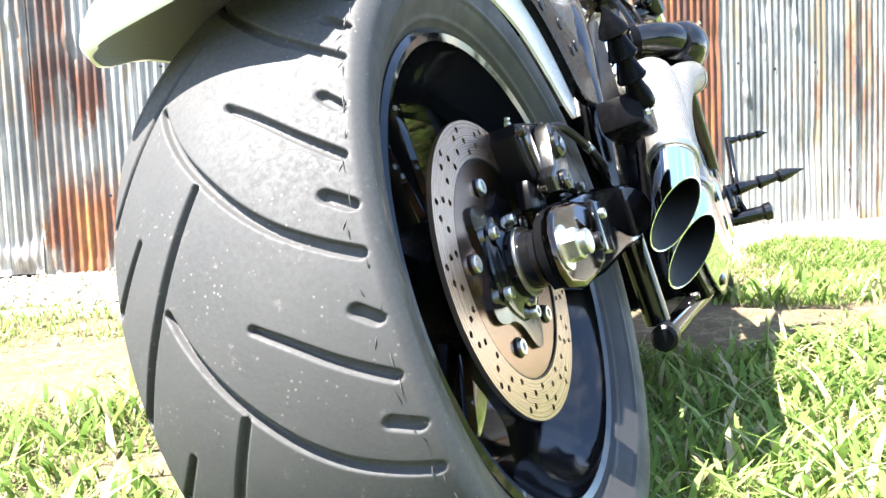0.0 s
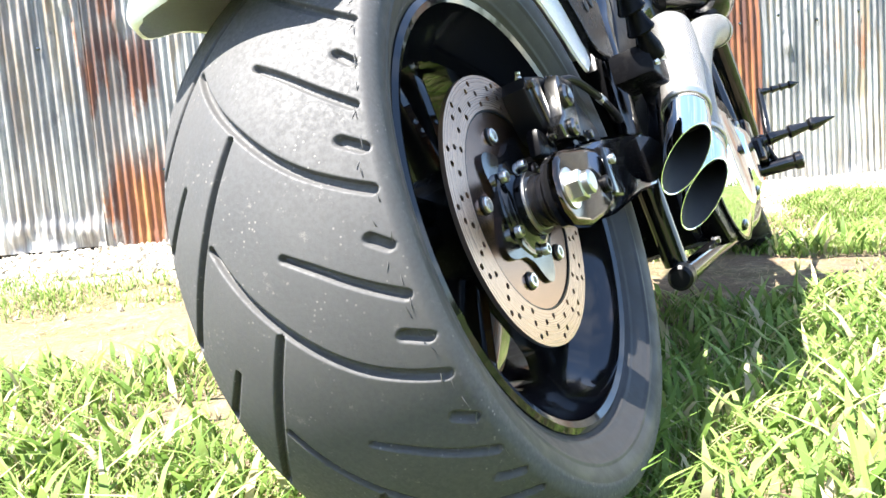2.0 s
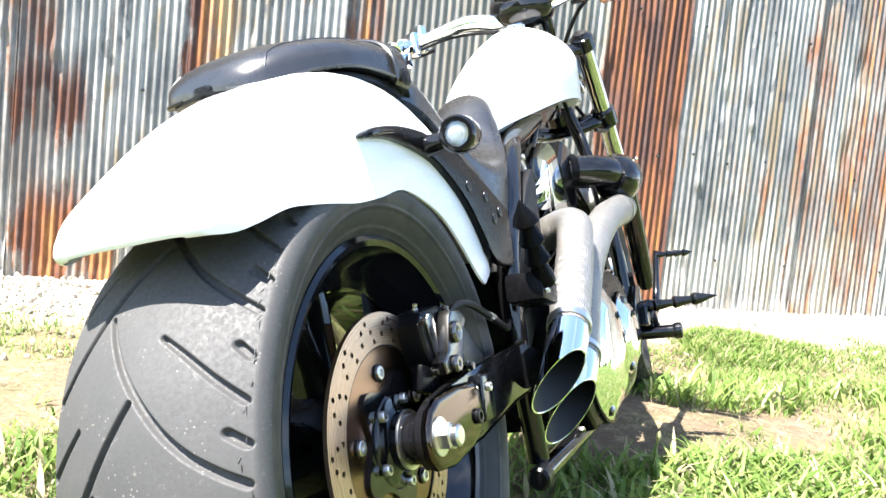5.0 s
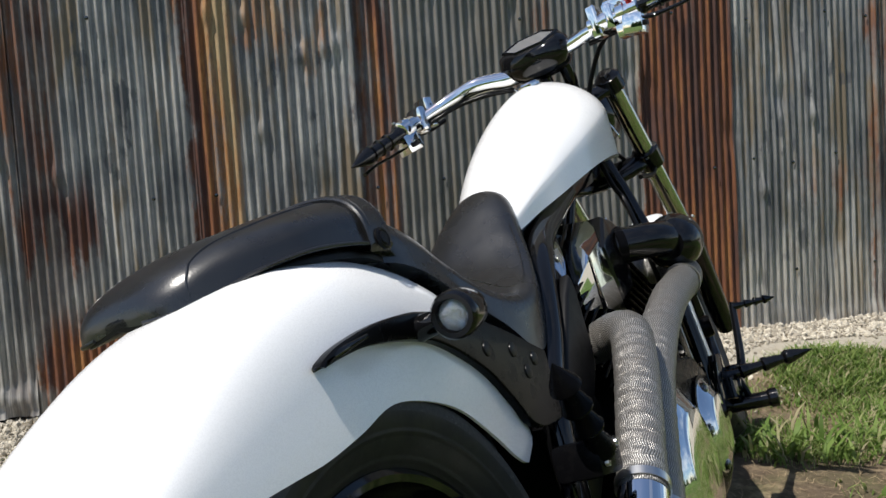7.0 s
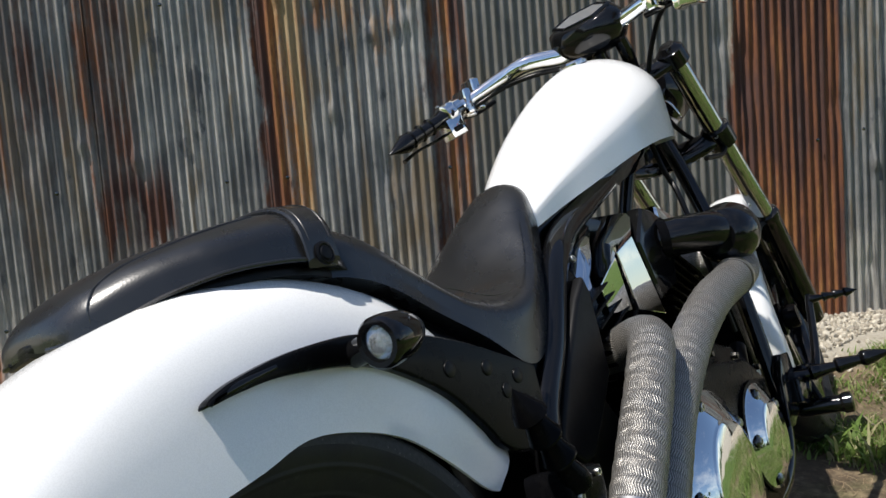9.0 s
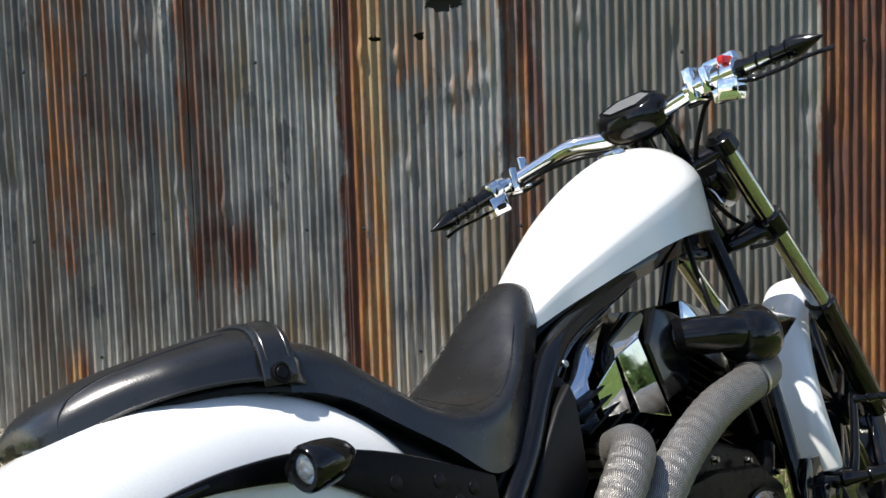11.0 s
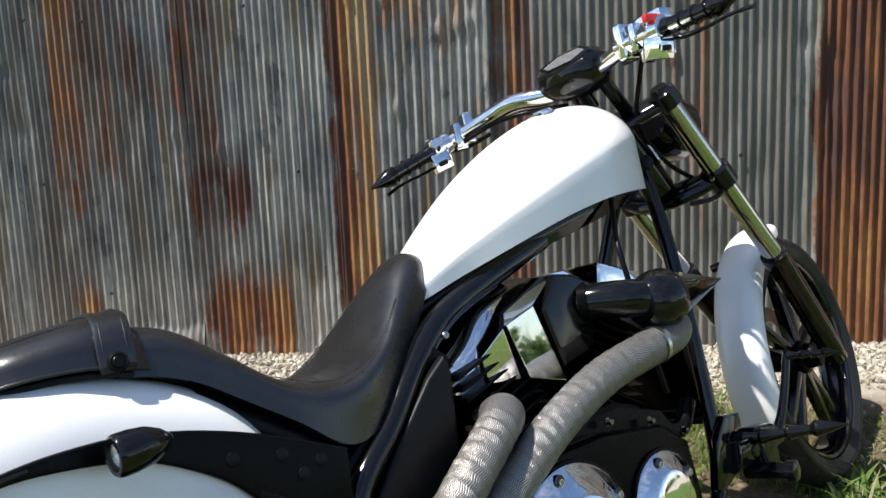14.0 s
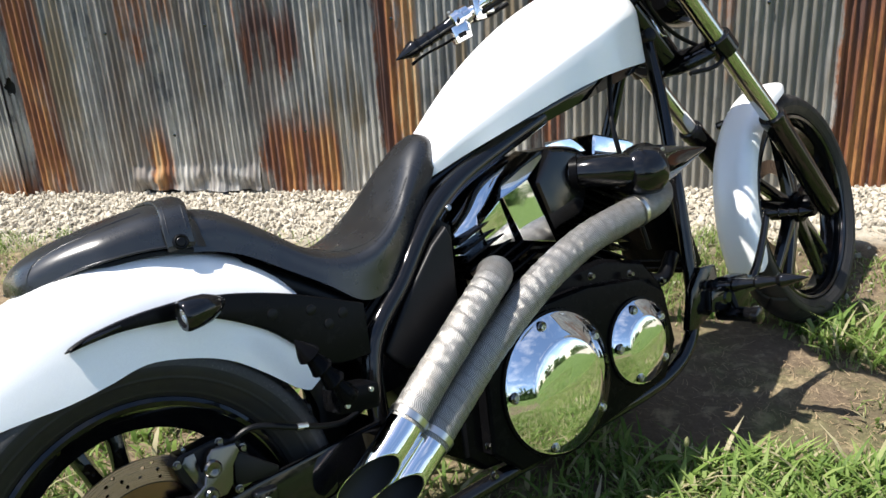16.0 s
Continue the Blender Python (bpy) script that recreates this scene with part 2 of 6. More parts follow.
    hue = k.math("ADD", k.math("MULTIPLY", rib, 0.16), k.math("ADD", k.math("MULTIPLY", k.noise(4, 6, 0.72, scaled((4, 1, 0.6))), 0.64), k.math("MULTIPLY", streak, 0.3)))
    hue = k.math("ADD", hue, warm)
    rust = k.ramp(hue, [(0.34, (0.042, 0.019, 0.015)), (0.48, (0.080, 0.033, 0.023)), (0.60, (0.180, 0.064, 0.025)), (0.71, (0.31, 0.138, 0.042)), (0.86, (0.36, 0.26, 0.14))])
    rust = k.mix(k.span(fine, 0.48, 0.76, 0, 0.6), rust, (0.075, 0.036, 0.026))
    k.base(k.mix(amount, zinc, rust))
    k.link(k.math("MULTIPLY", k.math("SUBTRACT", 1.0, amount), 0.22), k.b.inputs["Metallic"])
    k.rough(k.math("ADD", k.span(streak, 0.3, 0.7, 0.36, 0.55), k.math("MULTIPLY", amount, 0.35)))
    k.bump(k.math("ADD", k.math("MULTIPLY", fine, 0.7), k.math("ADD", k.math("MULTIPLY", blot, 2.0), k.math("MULTIPLY", edge, 1.2))), 0.35, 0.003)
    return m


def make_soil():
    m = mat("dry_lawn_soil", (0.2, 0.16, 0.11), 0.95, spec=0.1)
    k = Net(m)
    v = k.coord()
    patch = k.noise(1.7, 6, 0.65, v)
    fine = k.noise(55, 7, 0.75, v)
    straw = k.noise(14, 6, 0.7, v)
    c = k.mix(fine, (0.052, 0.038, 0.026), (0.195, 0.148, 0.102))
    c = k.mix(k.span(straw, 0.50, 0.70, 0, 0.6), c, (0.36, 0.28, 0.175))
    # trodden pale and strewn with clippings away from the worn hollow
    dry = k.math("MAXIMUM", k.span(k.math("ADD", k.xyz(v)[0], k.math("MULTIPLY", patch, 0.4)), 0.55, 0.25), k.span(k.math("ADD", k.xyz(v)[0], k.math("MULTIPLY", patch, 0.4)), 1.55, 1.85))
    c = k.mix(k.math("MULTIPLY", dry, k.span(fine, 0.3, 0.65, 0.05, 0.40)), c, (0.26, 0.20, 0.13))
    stone = k.math("MULTIPLY", k.span(k.math("ADD", k.xyz(v)[1], k.math("MULTIPLY", patch, 0.3)), 2.00, 2.15), k.span(k.math("ADD", straw, 0.0), 0.30, 0.5, 0.6, 1.0))
    far = k.n("VectorMath")
    far.operation = "LENGTH"
    k.link(v, far.inputs[0])
    green = k.math("MAXIMUM", k.span(patch, 0.46, 0.66, 0.0, 0.40), k.span(far.outputs["Value"], 2.4, 4.0, 0, 0.97))
    c = k.mix(green, c, k.mix(k.span(k.math("ADD", k.math("MULTIPLY", straw, 0.6), k.math("MULTIPLY", fine, 0.4)), 0.36, 0.64), (0.028, 0.056, 0.011), (0.125, 0.185, 0.048)))
    c = k.mix(stone, c, k.mix(fine, (0.26, 0.235, 0.185), (0.50, 0.46, 0.38)))
    k.base(c)
    k.bump(k.math("ADD", fine, straw), 0.8, 0.012)
    return m


def make_random(name, a, b, rough=0.6):
    m = mat(name, a, rough, spec=0.3)
    k = Net(m)
    g = k.n("NewGeometry")
    c = k.mix(g.outputs["Random Per Island"], a, b)
    d = k.noise(30, 4, 0.6, k.coord())
    k.base(k.mix(k.span(d, 0.3, 0.7, 0, 0.35), c, tuple(x * 0.6 for x in a)))
    return m


def make_grass():
    m = mat("grass_blade", (0.1, 0.2, 0.03), 0.55, spec=0.22)
    k = Net(m)
    g = k.n("NewGeometry")
    c = k.ramp(g.outputs["Random Per Island"], [(0.0, (0.085, 0.150, 0.030)), (0.50, (0.175, 0.265, 0.062)), (0.80, (0.27, 0.34, 0.110)), (0.88, (0.37, 0.34, 0.19)), (1.0, (0.46, 0.40, 0.26))])
    k.base(c)
    tr = k.n("BsdfTranslucent")
    k.link(c, tr.inputs["Color"])
    mx = k.n("MixShader")
    mx.inputs[0].default_value = 0.48
    k.link(k.b.outputs[0], mx.inputs[1])
    k.link(tr.outputs[0], mx.inputs[2])
    k.link(mx.outputs[0], k.t.nodes["Material Output"].inputs[0])
    return m


RUBBER = make_rubber()
SIDEWALL = make_sidewall()
BLACK = make_black_paint()
SATIN = make_black_paint("satin_black", 0.32, (0.004, 0.004, 0.0045), 0.0, 0.18)
STRUT = make_black_paint("strut_black", 0.22, (0.003, 0.003, 0.0035), 0.0, 0.09)
SIDE_PANEL = make_black_paint("satin_side_panel", 0.40, (0.006, 0.006, 0.0065), 0.0, 0.18)
ENGINE = make_black_paint("engine_black", 0.22, (0.003, 0.003, 0.0035), 0.0, 0.05)
WHITE = make_white_paint()
CHROME = make_chrome()
LEATHER = make_leather()
STAINLESS = make_disc_steel()
WRAP = make_wrap()
SHEET = make_sheet()
SOIL = make_soil()
GRASS = make_grass()
DARK_CHROME = mat("black_chrome", (0.080, 0.060, 0.049), 0.07, 1.0)
FORK_TUBE = mat("hard_chrome_tube", (0.52, 0.52, 0.50), 0.07, 1.0)
CAST = mat("dull_cast_alloy", (0.13, 0.128, 0.125), 0.20, 1.0)
# the brown reflection of the ground is put into this ring's base colour
DISC_RING = mat("ground_tinted_ring", (0.165, 0.095, 0.062), 0.20, 1.0)
STEEL = mat("zinc_steel", (0.62, 0.61, 0.58), 0.28, 1.0)
DARK_STEEL = mat("soot_dark", (0.02, 0.02, 0.02), 0.7, 0.3)
LENS = mat("clear_lens", (0.75, 0.8, 0.82), 0.08, 0.0, 1.0)
LENS.node_tree.nodes["Principled BSDF"].inputs["Transmission Weight"].default_value = 0.85
REFLECTOR = mat("lamp_reflector", (0.86, 0.88, 0.9), 0.10, 1.0)
RED = mat("red_plastic", (0.55, 0.02, 0.02), 0.35)
GLASS = mat("dial_glass", (0.16, 0.165, 0.17), 0.05, 0.0, 1.0)
GRAVEL = make_random("limestone_gravel", (0.58, 0.53, 0.43), (0.23, 0.20, 0.155), 0.85)
STRAW = make_random("dry_straw", (0.36, 0.27, 0.16), (0.19, 0.13, 0.075), 0.8)
TIMBER = mat("dark_timber", (0.06, 0.05, 0.04), 0.9)
BARK = mat("bark", (0.08, 0.06, 0.045), 0.9)
LEAF = make_random("tree_leaf", (0.04, 0.085, 0.018), (0.09, 0.15, 0.035), 0.6)


# ---- mesh helpers ----
def finish(bm, angle=35, merge=0.0):
    if merge:
        bmesh.ops.remove_doubles(bm, verts=bm.verts, dist=merge)
    bmesh.ops.recalc_face_normals(bm, faces=bm.faces)
    me = bpy.data.meshes.new("mesh")
    bm.to_mesh(me)
    bm.free()
    for p in me.polygons:
        p.use_smooth = True
    me.set_sharp_from_angle(angle=radians(angle))
    return me


def part(name, bm, material, parent, label="", angle=35):
    """One mesh object under a thing or a part."""
    me = finish(bm, angle) if isinstance(bm, bmesh.types.BMesh) else bm
    me.materials.append(material)
    me.name = name
    ob = new(name, me)
    ob.parent = parent
    if parent is not None and parent.type == "EMPTY" and "lift" in parent:
        ob.location = (0, 0, parent["lift"])
    if label:
        tagged(ob, label)
    return ob


def smooth_path(pts, sub=6):
    """Catmull-Rom through the points."""
    P = [Vector(p) for p in pts]
    if len(P) < 3 or sub < 2:
        return P
    out = []
    E = [P[0] * 2 - P[1]] + P + [P[-1] * 2 - P[-2]]
    for i in range(1, len(E) - 2):
        a, b, c, d = E[i - 1:i + 3]
        for j in range(sub):
            t = j / sub
            out.append(0.5 * ((2 * b) + (c - a) * t + (2 * a - 5 * b + 4 * c - d) * t * t + (3 * b - a - 3 * c + d) * t ** 3))
    out.append(P[-1])
    return out


def lerp_list(vals, n):
    if isinstance(vals, (int, float)):
        return [vals] * n
    return list(np.interp(np.linspace(0, len(vals) - 1, n), range(len(vals)), vals))


def rings(bm, R, cap=True, closed=True):
    V = [[bm.verts.new(p) for p in ring] for ring in R]
    n = len(V[0])
    for a, b in zip(V, V[1:]):
        for i in range(n if closed else n - 1):
            j = (i + 1) % n
            bm.faces.new((a[i], a[j], b[j], b[i]))
    if cap and closed:
        bm.faces.new(V[0][::-1])
        bm.faces.new(V[-1])
    return V


def sweep(pts, r, n=16, sub=6, cap=True, bm=None, squash=1.0, shape=None):
    """A tube along a smooth path; r: one radius or one for each point."""
    bm = bm or bmesh.new()
    C = smooth_path(pts, sub)
    rad = lerp_list(r, len(C))
    t0 = (C[1] - C[0]).normalized()
    u = t0.orthogonal().normalized()
    R = []
    for i, c in enumerate(C):
        t = (C[min(i + 1, len(C) - 1)] - C[max(i - 1, 0)]).normalized()
        u = (u - t * u.dot(t)).normalized()
        w = t.cross(u)
        ring = []
        for j in range(n):
            a = 2 * math.pi * j / n
            k = rad[i] * (shape(i / (len(C) - 1), a) if shape else 1.0)
            ring.append(c + u * (math.cos(a) * k) + w * (math.sin(a) * k * squash))
        R.append(ring)
    rings(bm, R, cap)
    return bm


def lathe(profile, centre, axis, n=32, bm=None, cap=True):
    """Revolve (distance along the axis, radius) pairs about an axis."""
    bm = bm or bmesh.new()
    ax = Vector(axis).normalized()
    u = ax.orthogonal().normalized()
    w = ax.cross(u)
    c = Vector(centre)
    rings(bm, [[c + ax * d + (u * math.cos(2 * math.pi * j / n) + w * math.sin(2 * math.pi * j / n)) * max(r, 0.0002) for j in range(n)] for d, r in profile], cap)
    return bm


def torus_lathe(profile, centre, axis, n=64, bm=None):
    """Revolve a closed outline about an axis."""
    bm = bm or bmesh.new()
    ax = Vector(axis).normalized()
    u = ax.orthogonal().normalized()
    w = ax.cross(u)
    c = Vector(centre)
    R = [[c + ax * d + (u * math.cos(a) + w * math.sin(a)) * r for d, r in profile] for a in (2 * math.pi * j / n for j in range(n))]
    rings(bm, R + [R[0]], cap=False)
    bmesh.ops.remove_doubles(bm, verts=bm.verts, dist=1e-5)
    return bm


def block(size, centre, rot=(0, 0, 0), bevel=0.004, seg=2, bm=None):
    """A bevelled box."""
    b2 = bmesh.new()
    bmesh.ops.create_cube(b2, size=1.0)
    for v in b2.verts:
        v.co = Vector((v.co.x * size[0], v.co.y * size[1], v.co.z * size[2]))
    if bevel:
        bmesh.ops.bevel(b2, geom=b2.edges[:], offset=bevel, segments=seg, affect="EDGES", profile=0.6)
    m = pose(*centre, *rot)
    bmesh.ops.transform(b2, matrix=m, verts=b2.verts)
    return join(bm, b2)


def join(bm, other):
    if bm is None:
        return other
    me = bpy.data.meshes.new("tmp")
    other.to_mesh(me)
    other.free()
    bm.from_mesh(me)
    bpy.data.meshes.remove(me)
    return bm


def prism(outline, y0, y1, bevel=0.003, bm=None, seg=2):
    """An outline in the x-z plane, pulled from y0 to y1, with rounded edges."""
    b2 = bmesh.new()
    a = [b2.verts.new((x, y0, z)) for x, z in outline]
    b = [b2.verts.new((x, y1, z)) for x, z in outline]
    n = len(a)
    b2.faces.new(a)
    b2.faces.new(b[::-1])
    for i in range(n):
        b2.faces.new((a[i], a[(i + 1) % n], b[(i + 1) % n], b[i]))
    bmesh.ops.recalc_face_normals(b2, faces=b2.faces)
    if bevel:
        edges = [e for e in b2.edges if abs(e.verts[0].co.y - e.verts[1].co.y) < 1e-6]
        bmesh.ops.bevel(b2, geom=edges, offset=bevel, segments=seg, affect="EDGES", profile=0.6)
    return join(bm, b2)


def plate_with_holes(loops, y0, y1):
    """A flat plate in the x-z plane bounded by the first loop, pierced by the others."""
    cu = bpy.data.curves.new("plate", "CURVE")
    cu.dimensions, cu.fill_mode = "2D", "BOTH"
    cu.extrude = abs(y1 - y0) / 2
    for loop in loops:
        sp = cu.splines.new("POLY")
        sp.points.add(len(loop) - 1)
        for q, (x, z) in zip(sp.points, loop):
            q.co = (x, z, 0, 1)
        sp.use_cyclic_u = True
    ob = new("plate", cu)
    dg = bpy.context.evaluated_depsgraph_get()
    me = bpy.data.meshes.new_from_object(ob.evaluated_get(dg))
    bpy.data.objects.remove(ob)
    bpy.data.curves.remove(cu)
    bm = bmesh.new()
    bm.from_mesh(me)
    bpy.data.meshes.remove(me)
    for v in bm.verts:
        x, z, d = v.co
        v.co = (x, (y0 + y1) / 2 + d, z)
    bmesh.ops.remove_doubles(bm, verts=bm.verts, dist=1e-5)
    return bm


def circle(cx, cz, r, n=16, start=0.0):
    return [(cx + r * math.cos(start + 2 * math.pi * i / n), cz + r * math.sin(start + 2 * math.pi * i / n)) for i in range(n)]


def hex_bolt(centre, axis, r, h, bm=None):
    """A hexagon head with a washer and a round end."""
    bm = lathe([(0, r * 1.35), (h * 0.18, r * 1.35), (h * 0.2, r * 1.2)], centre, axis, 24, bm)
    ax = Vector(axis).normalized()
    return lathe([(h * 0.2, r), (h * 0.9, r), (h, r * 0.86)], Vector(centre), ax, 6, bm)


def socket_bolt(centre, axis, r, h, bm=None):
    """A round cap screw with a recessed hexagon."""
    return lathe([(0, r), (h * 0.8, r), (h, r * 0.88), (h, r * 0.55), (h * 0.4, r * 0.5), (h * 0.4, 0.0003)], centre, axis, 16, bm, cap=True)


def step(x, a, b):
    t = min(max((x - a) / (b - a), 0.0), 1.0)
    return t * t * (3 - 2 * t)


def ground_z(x, y):
    return -0.012 + 0.05 * step(y, 0.2, 1.4) + 0.13 * step(y, 1.45, 2.33) + 0.012 * noise.noise((x * 1.7, y * 1.7, 3.1)) + 0.005 * noise.noise((x * 7, y * 7, 1.0))


# ---- setting: ground, gravel, corrugated wall ----
WALL_Y = 2.347


def make_ground():
    """One sheet: finely cut near the motorcycle, coarser out to the horizon."""
    def axis(lo, hi, fine):
        far = [0.4, 1, 2, 4, 8, 16, 32, 64, 130, 260]
        return [lo - f for f in far[::-1]] + list(np.arange(lo, hi + 1e-6, fine)) + [hi + f for f in far]
    xs, ys = axis(-3.0, 4.6, 0.06), axis(-2.0, 2.6, 0.06)
    V = [(x, y, ground_z(x, y) if abs(x) < 8 and abs(y) < 8 else (0.17 if y > 3 else -0.05)) for y in ys for x in xs]
    n = len(xs)
    Fc = [(j * n + i, j * n + i + 1, (j + 1) * n + i + 1, (j + 1) * n + i) for j in range(len(ys) - 1) for i in range(n - 1)]
    me = bpy.data.meshes.new("ground")
    me.from_pydata(V, [], Fc)
    for p in me.polygons:
        p.use_smooth = True
    me.materials.append(SOIL)
    return tagged(new("ground", me), "dry brown soil with straw and patchy green lawn", "ground", kind="structure")


def make_gravel(count=26000):
    """Loose limestone chips along the foot of the wall."""
    rng = random.Random(4)
    base = bmesh.new()
    bmesh.ops.create_icosphere(base, subdivisions=1, radius=1.0)
    ico_v = np.array([v.co[:] for v in base.verts])
    ico_f = np.array([[v.index for v in f.verts] for f in base.faces])
    base.free()
    V, Fc = [], []
    for i in range(count):
        x = rng.uniform(-2.9, 4.4)
        edge = 1.95 + 0.13 * step(x, 1.3, 1.9) + 0.12 * noise.noise((x * 1.3, 0, 7)) + 0.05 * noise.noise((x * 5, 2, 7))
        y = rng.uniform(edge - (0.35 if rng.random() < 0.07 else 0.0), 2.36)
        r = rng.choice((0.0035, 0.0045, 0.0055, 0.0065, 0.008, 0.010, 0.014)) * rng.uniform(0.8, 1.3)
        q = Euler((rng.uniform(0, 6), rng.uniform(0, 6), rng.uniform(0, 6))).to_matrix()
        s = np.array([1, rng.uniform(0.55, 0.95), rng.uniform(0.30, 0.65)]) * r
        jit = np.array([rng.uniform(0.75, 1.2) for _ in range(len(ico_v))])[:, None]
        p = (ico_v * jit * s) @ np.array(q).T + [x, y, ground_z(x, y) + r * 0.35]
        Fc.append(ico_f + len(V) * len(ico_v))
        V.append(p)
    me = bpy.data.meshes.new("gravel")
    me.from_pydata(np.concatenate(V).tolist(), [], np.concatenate(Fc).tolist())
    me.materials.append(GRAVEL)
    return tagged(new("gravel", me), "pale crushed limestone gravel along the wall's foot", "gravel", kind="stuff")


PITCH = 0.032
SEAMS = [-3.46, -2.91, -2.36, -1.81, -1.27, -0.735, -0.19, 0.368, 0.93, 1.495, 2.055, 2.62, 3.18, 3.74, 4.30]
HOLES = [(-1.765, 0.64, 0.026, 0.032), (0.19, 1.63, 0.060, 0.026), (0.24, 1.645, 0.03, 0.012), (-0.05, 1.513, 0.022, 0.008), (0.105, 1.522, 0.016, 0.014)]
TABS = [(-0.10, 1.44), (0.02, 1.42), (0.21, 1.30), (0.33, 1.33), (0.056, 1.043), (-0.762, 0.985), (0.284, 1.327), (-0.873, 1.532), (-0.60, 0.93), (0.66, 1.53), (1.02, 1.18), (2.30, 1.02), (-1.45, 1.10), (2.05, 0.72)]


def sheet(x0, x1, z0, z1, out, seed, ragged=0.0, crumple=0.0, pitch=PITCH):
    """A sheet of corrugated iron with dents, lifted edges, torn holes and a worn foot."""
    rng = random.Random(seed)
    nx = round((x1 - x0) / pitch * 10)
    holes = [q for q in HOLES if x0 - 0.1 < q[0] < x1 + 0.1 and z0 < q[1] < z1]
    zs = [z0]
    while zs[-1] < z1:
        near = any(abs(zs[-1] - q[1]) < q[3] * 1.7 + 0.02 for q in holes)
        zs.append(zs[-1] + (0.0045 if near else 0.022))
    nz = len(zs) - 1
    lift = rng.uniform(0.0, 0.014)
    slope = rng.uniform(-0.004, 0.004)
    dents = [(rng.uniform(x0, x1), rng.uniform(z0, min(z1, 2.0)), rng.uniform(0.02, 0.06), rng.uniform(0.04, 0.16), rng.uniform(0.003, 0.010)) for _ in range(9)]
    tabs = [q for q in TABS if x0 < q[0] < x1]
    V = []
    for j, zj in enumerate(zs):
        for i in range(nx + 1):
            x = x0 + (x1 - x0) * i / nx
            z = zj
            if j == 0:
                z += ragged * noise.noise((x * 22, seed, 0)) + 0.012 * noise.noise((x * 4, seed, 5))
            flat = 1.0
            y = 0.0
            for dx, dz, rx, rz, amp in dents:
                q = ((x - dx) / rx) ** 2 + ((z - dz) / rz) ** 2
                if q < 4:
                    g = math.exp(-q * 1.5)
                    flat -= 0.3 * g
                    y += amp * g
            for tx, tz in tabs:
                # a flattened rib end: a pale lip that stands out above a short crease
                if abs(x - tx) < 0.04 and abs(z - tz) < 0.09:
                    g = math.exp(-((x - tx) / 0.016) ** 2) * step(z, tz - 0.006, tz + 0.006) * step(z, tz + 0.085, tz + 0.02)
                    y -= 0.012 * g
                    flat *= 1 - 0.55 * math.exp(-((x - tx) / 0.02) ** 2 - ((z - tz) / 0.03) ** 2)
            if crumple:
                c = crumple * step(z, z0 + 0.13, z0 + 0.04)
                y += c * (0.034 * noise.noise((x * 13, z * 14, seed)) + 0.010 * noise.noise((x * 40, z * 34, seed + 3)) - 0.012)
                flat *= max(0.1, 1 - 0.6 * c)
            y += -0.0052 * flat * (pitch / PITCH) * math.cos(2 * math.pi * x / pitch)
            y += 0.006 * noise.noise((x * 3, z * 1.6, seed)) + 0.0016 * noise.noise((x * 30, z * 5, seed)) + slope * (z - 1)
            y -= lift * step(x, x1 - 0.07, x1)
            V.append((x, WALL_Y + out + y, z))
    n = nx + 1
    Fc = []
    for j in range(nz):
        for i in range(nx):
            cx = x0 + (x1 - x0) * (i + 0.5) / nx
            cz = (zs[j] + zs[j + 1]) / 2
            w = 1 + 0.9 * noise.noise((cx * 45, cz * 70, 2)) + 0.5 * noise.noise((cx * 140, cz * 160, 5))
            if any(((cx - hx) / rx) ** 2 + ((cz - hz) / rz) ** 2 < w for hx, hz, rx, rz in holes):
                continue
            Fc.append((j * n + i, j * n + i + 1, (j + 1) * n + i + 1, (j + 1) * n + i))
    me = bpy.data.meshes.new("panel")
    me.from_pydata(V, [], Fc)
    for p in me.polygons:
        p.use_smooth = True
    me.materials.append(SHEET)
    return me


def make_wall():
    bm = block((8.6, 0.09, 3.3), (0.4, WALL_Y + 0.085, 1.77), bevel=0.004)
    wall = tagged(part("wall_back", bm, TIMBER, None), "barn wall clad in weathered rusty corrugated iron sheets", "wall", kind="structure")
    for i, (a, b) in enumerate(zip(SEAMS, SEAMS[1:])):
        fine = 0.0272 if i <= 5 else PITCH
        out = 0.004 * (i % 2)
        foot = 0.165 + 0.01 * noise.noise((i * 1.7, 0, 0)) + (0.022 if i == 4 else 0.0)
        crumple = 1.0 if i == 4 else (0.25 if i in (3, 5, 10) else 0.0)
        part("panel", sheet(a - 0.012, b + 0.020, foot, 3.2, out, i, 0.004, crumple, fine), SHEET, wall)
    # nail heads along the fixing rails
    rng = random.Random(9)
    for z in (0.42, 0.86, 1.44, 2.05):
        for i in range(34):
            x = -2.6 + i * 0.192 + rng.uniform(-0.03, 0.03)
            if rng.random() < 0.62:
                continue
            b = lathe([(0, 0.007), (0.002, 0.0065), (0.0035, 0.003)], (x, WALL_Y - 0.006, z + rng.uniform(-0.02, 0.02)), (0, -1, 0), 8)
            part("nail_head", b, CAST, wall)
    return wall


make_ground()
make_gravel()
make_wall()


# ---- the motorcycle ----
# x ahead, y to the rider's left, z up, from the rear axle; it leans on its side stand
TYRE_R = 0.338
WHEEL_Y = -0.012
FLANGE_TURN = math.radians(100)
UP = Vector((-0.2057, 0.1885, 0.9603))
bike = new("motorcycle")
bike["lift"] = TYRE_R
bike.matrix_world = Matrix.Translation(Vector((-0.103, 0.1142, 0.3207)) - UP * TYRE_R) @ pose(0, 0, 0, 0, 0, 47.5) @ pose(0, 0, 0, -16.2, 0, 0)
tagged(bike, "custom pearl white and black chopper motorcycle parked on grass", "motorcycle")

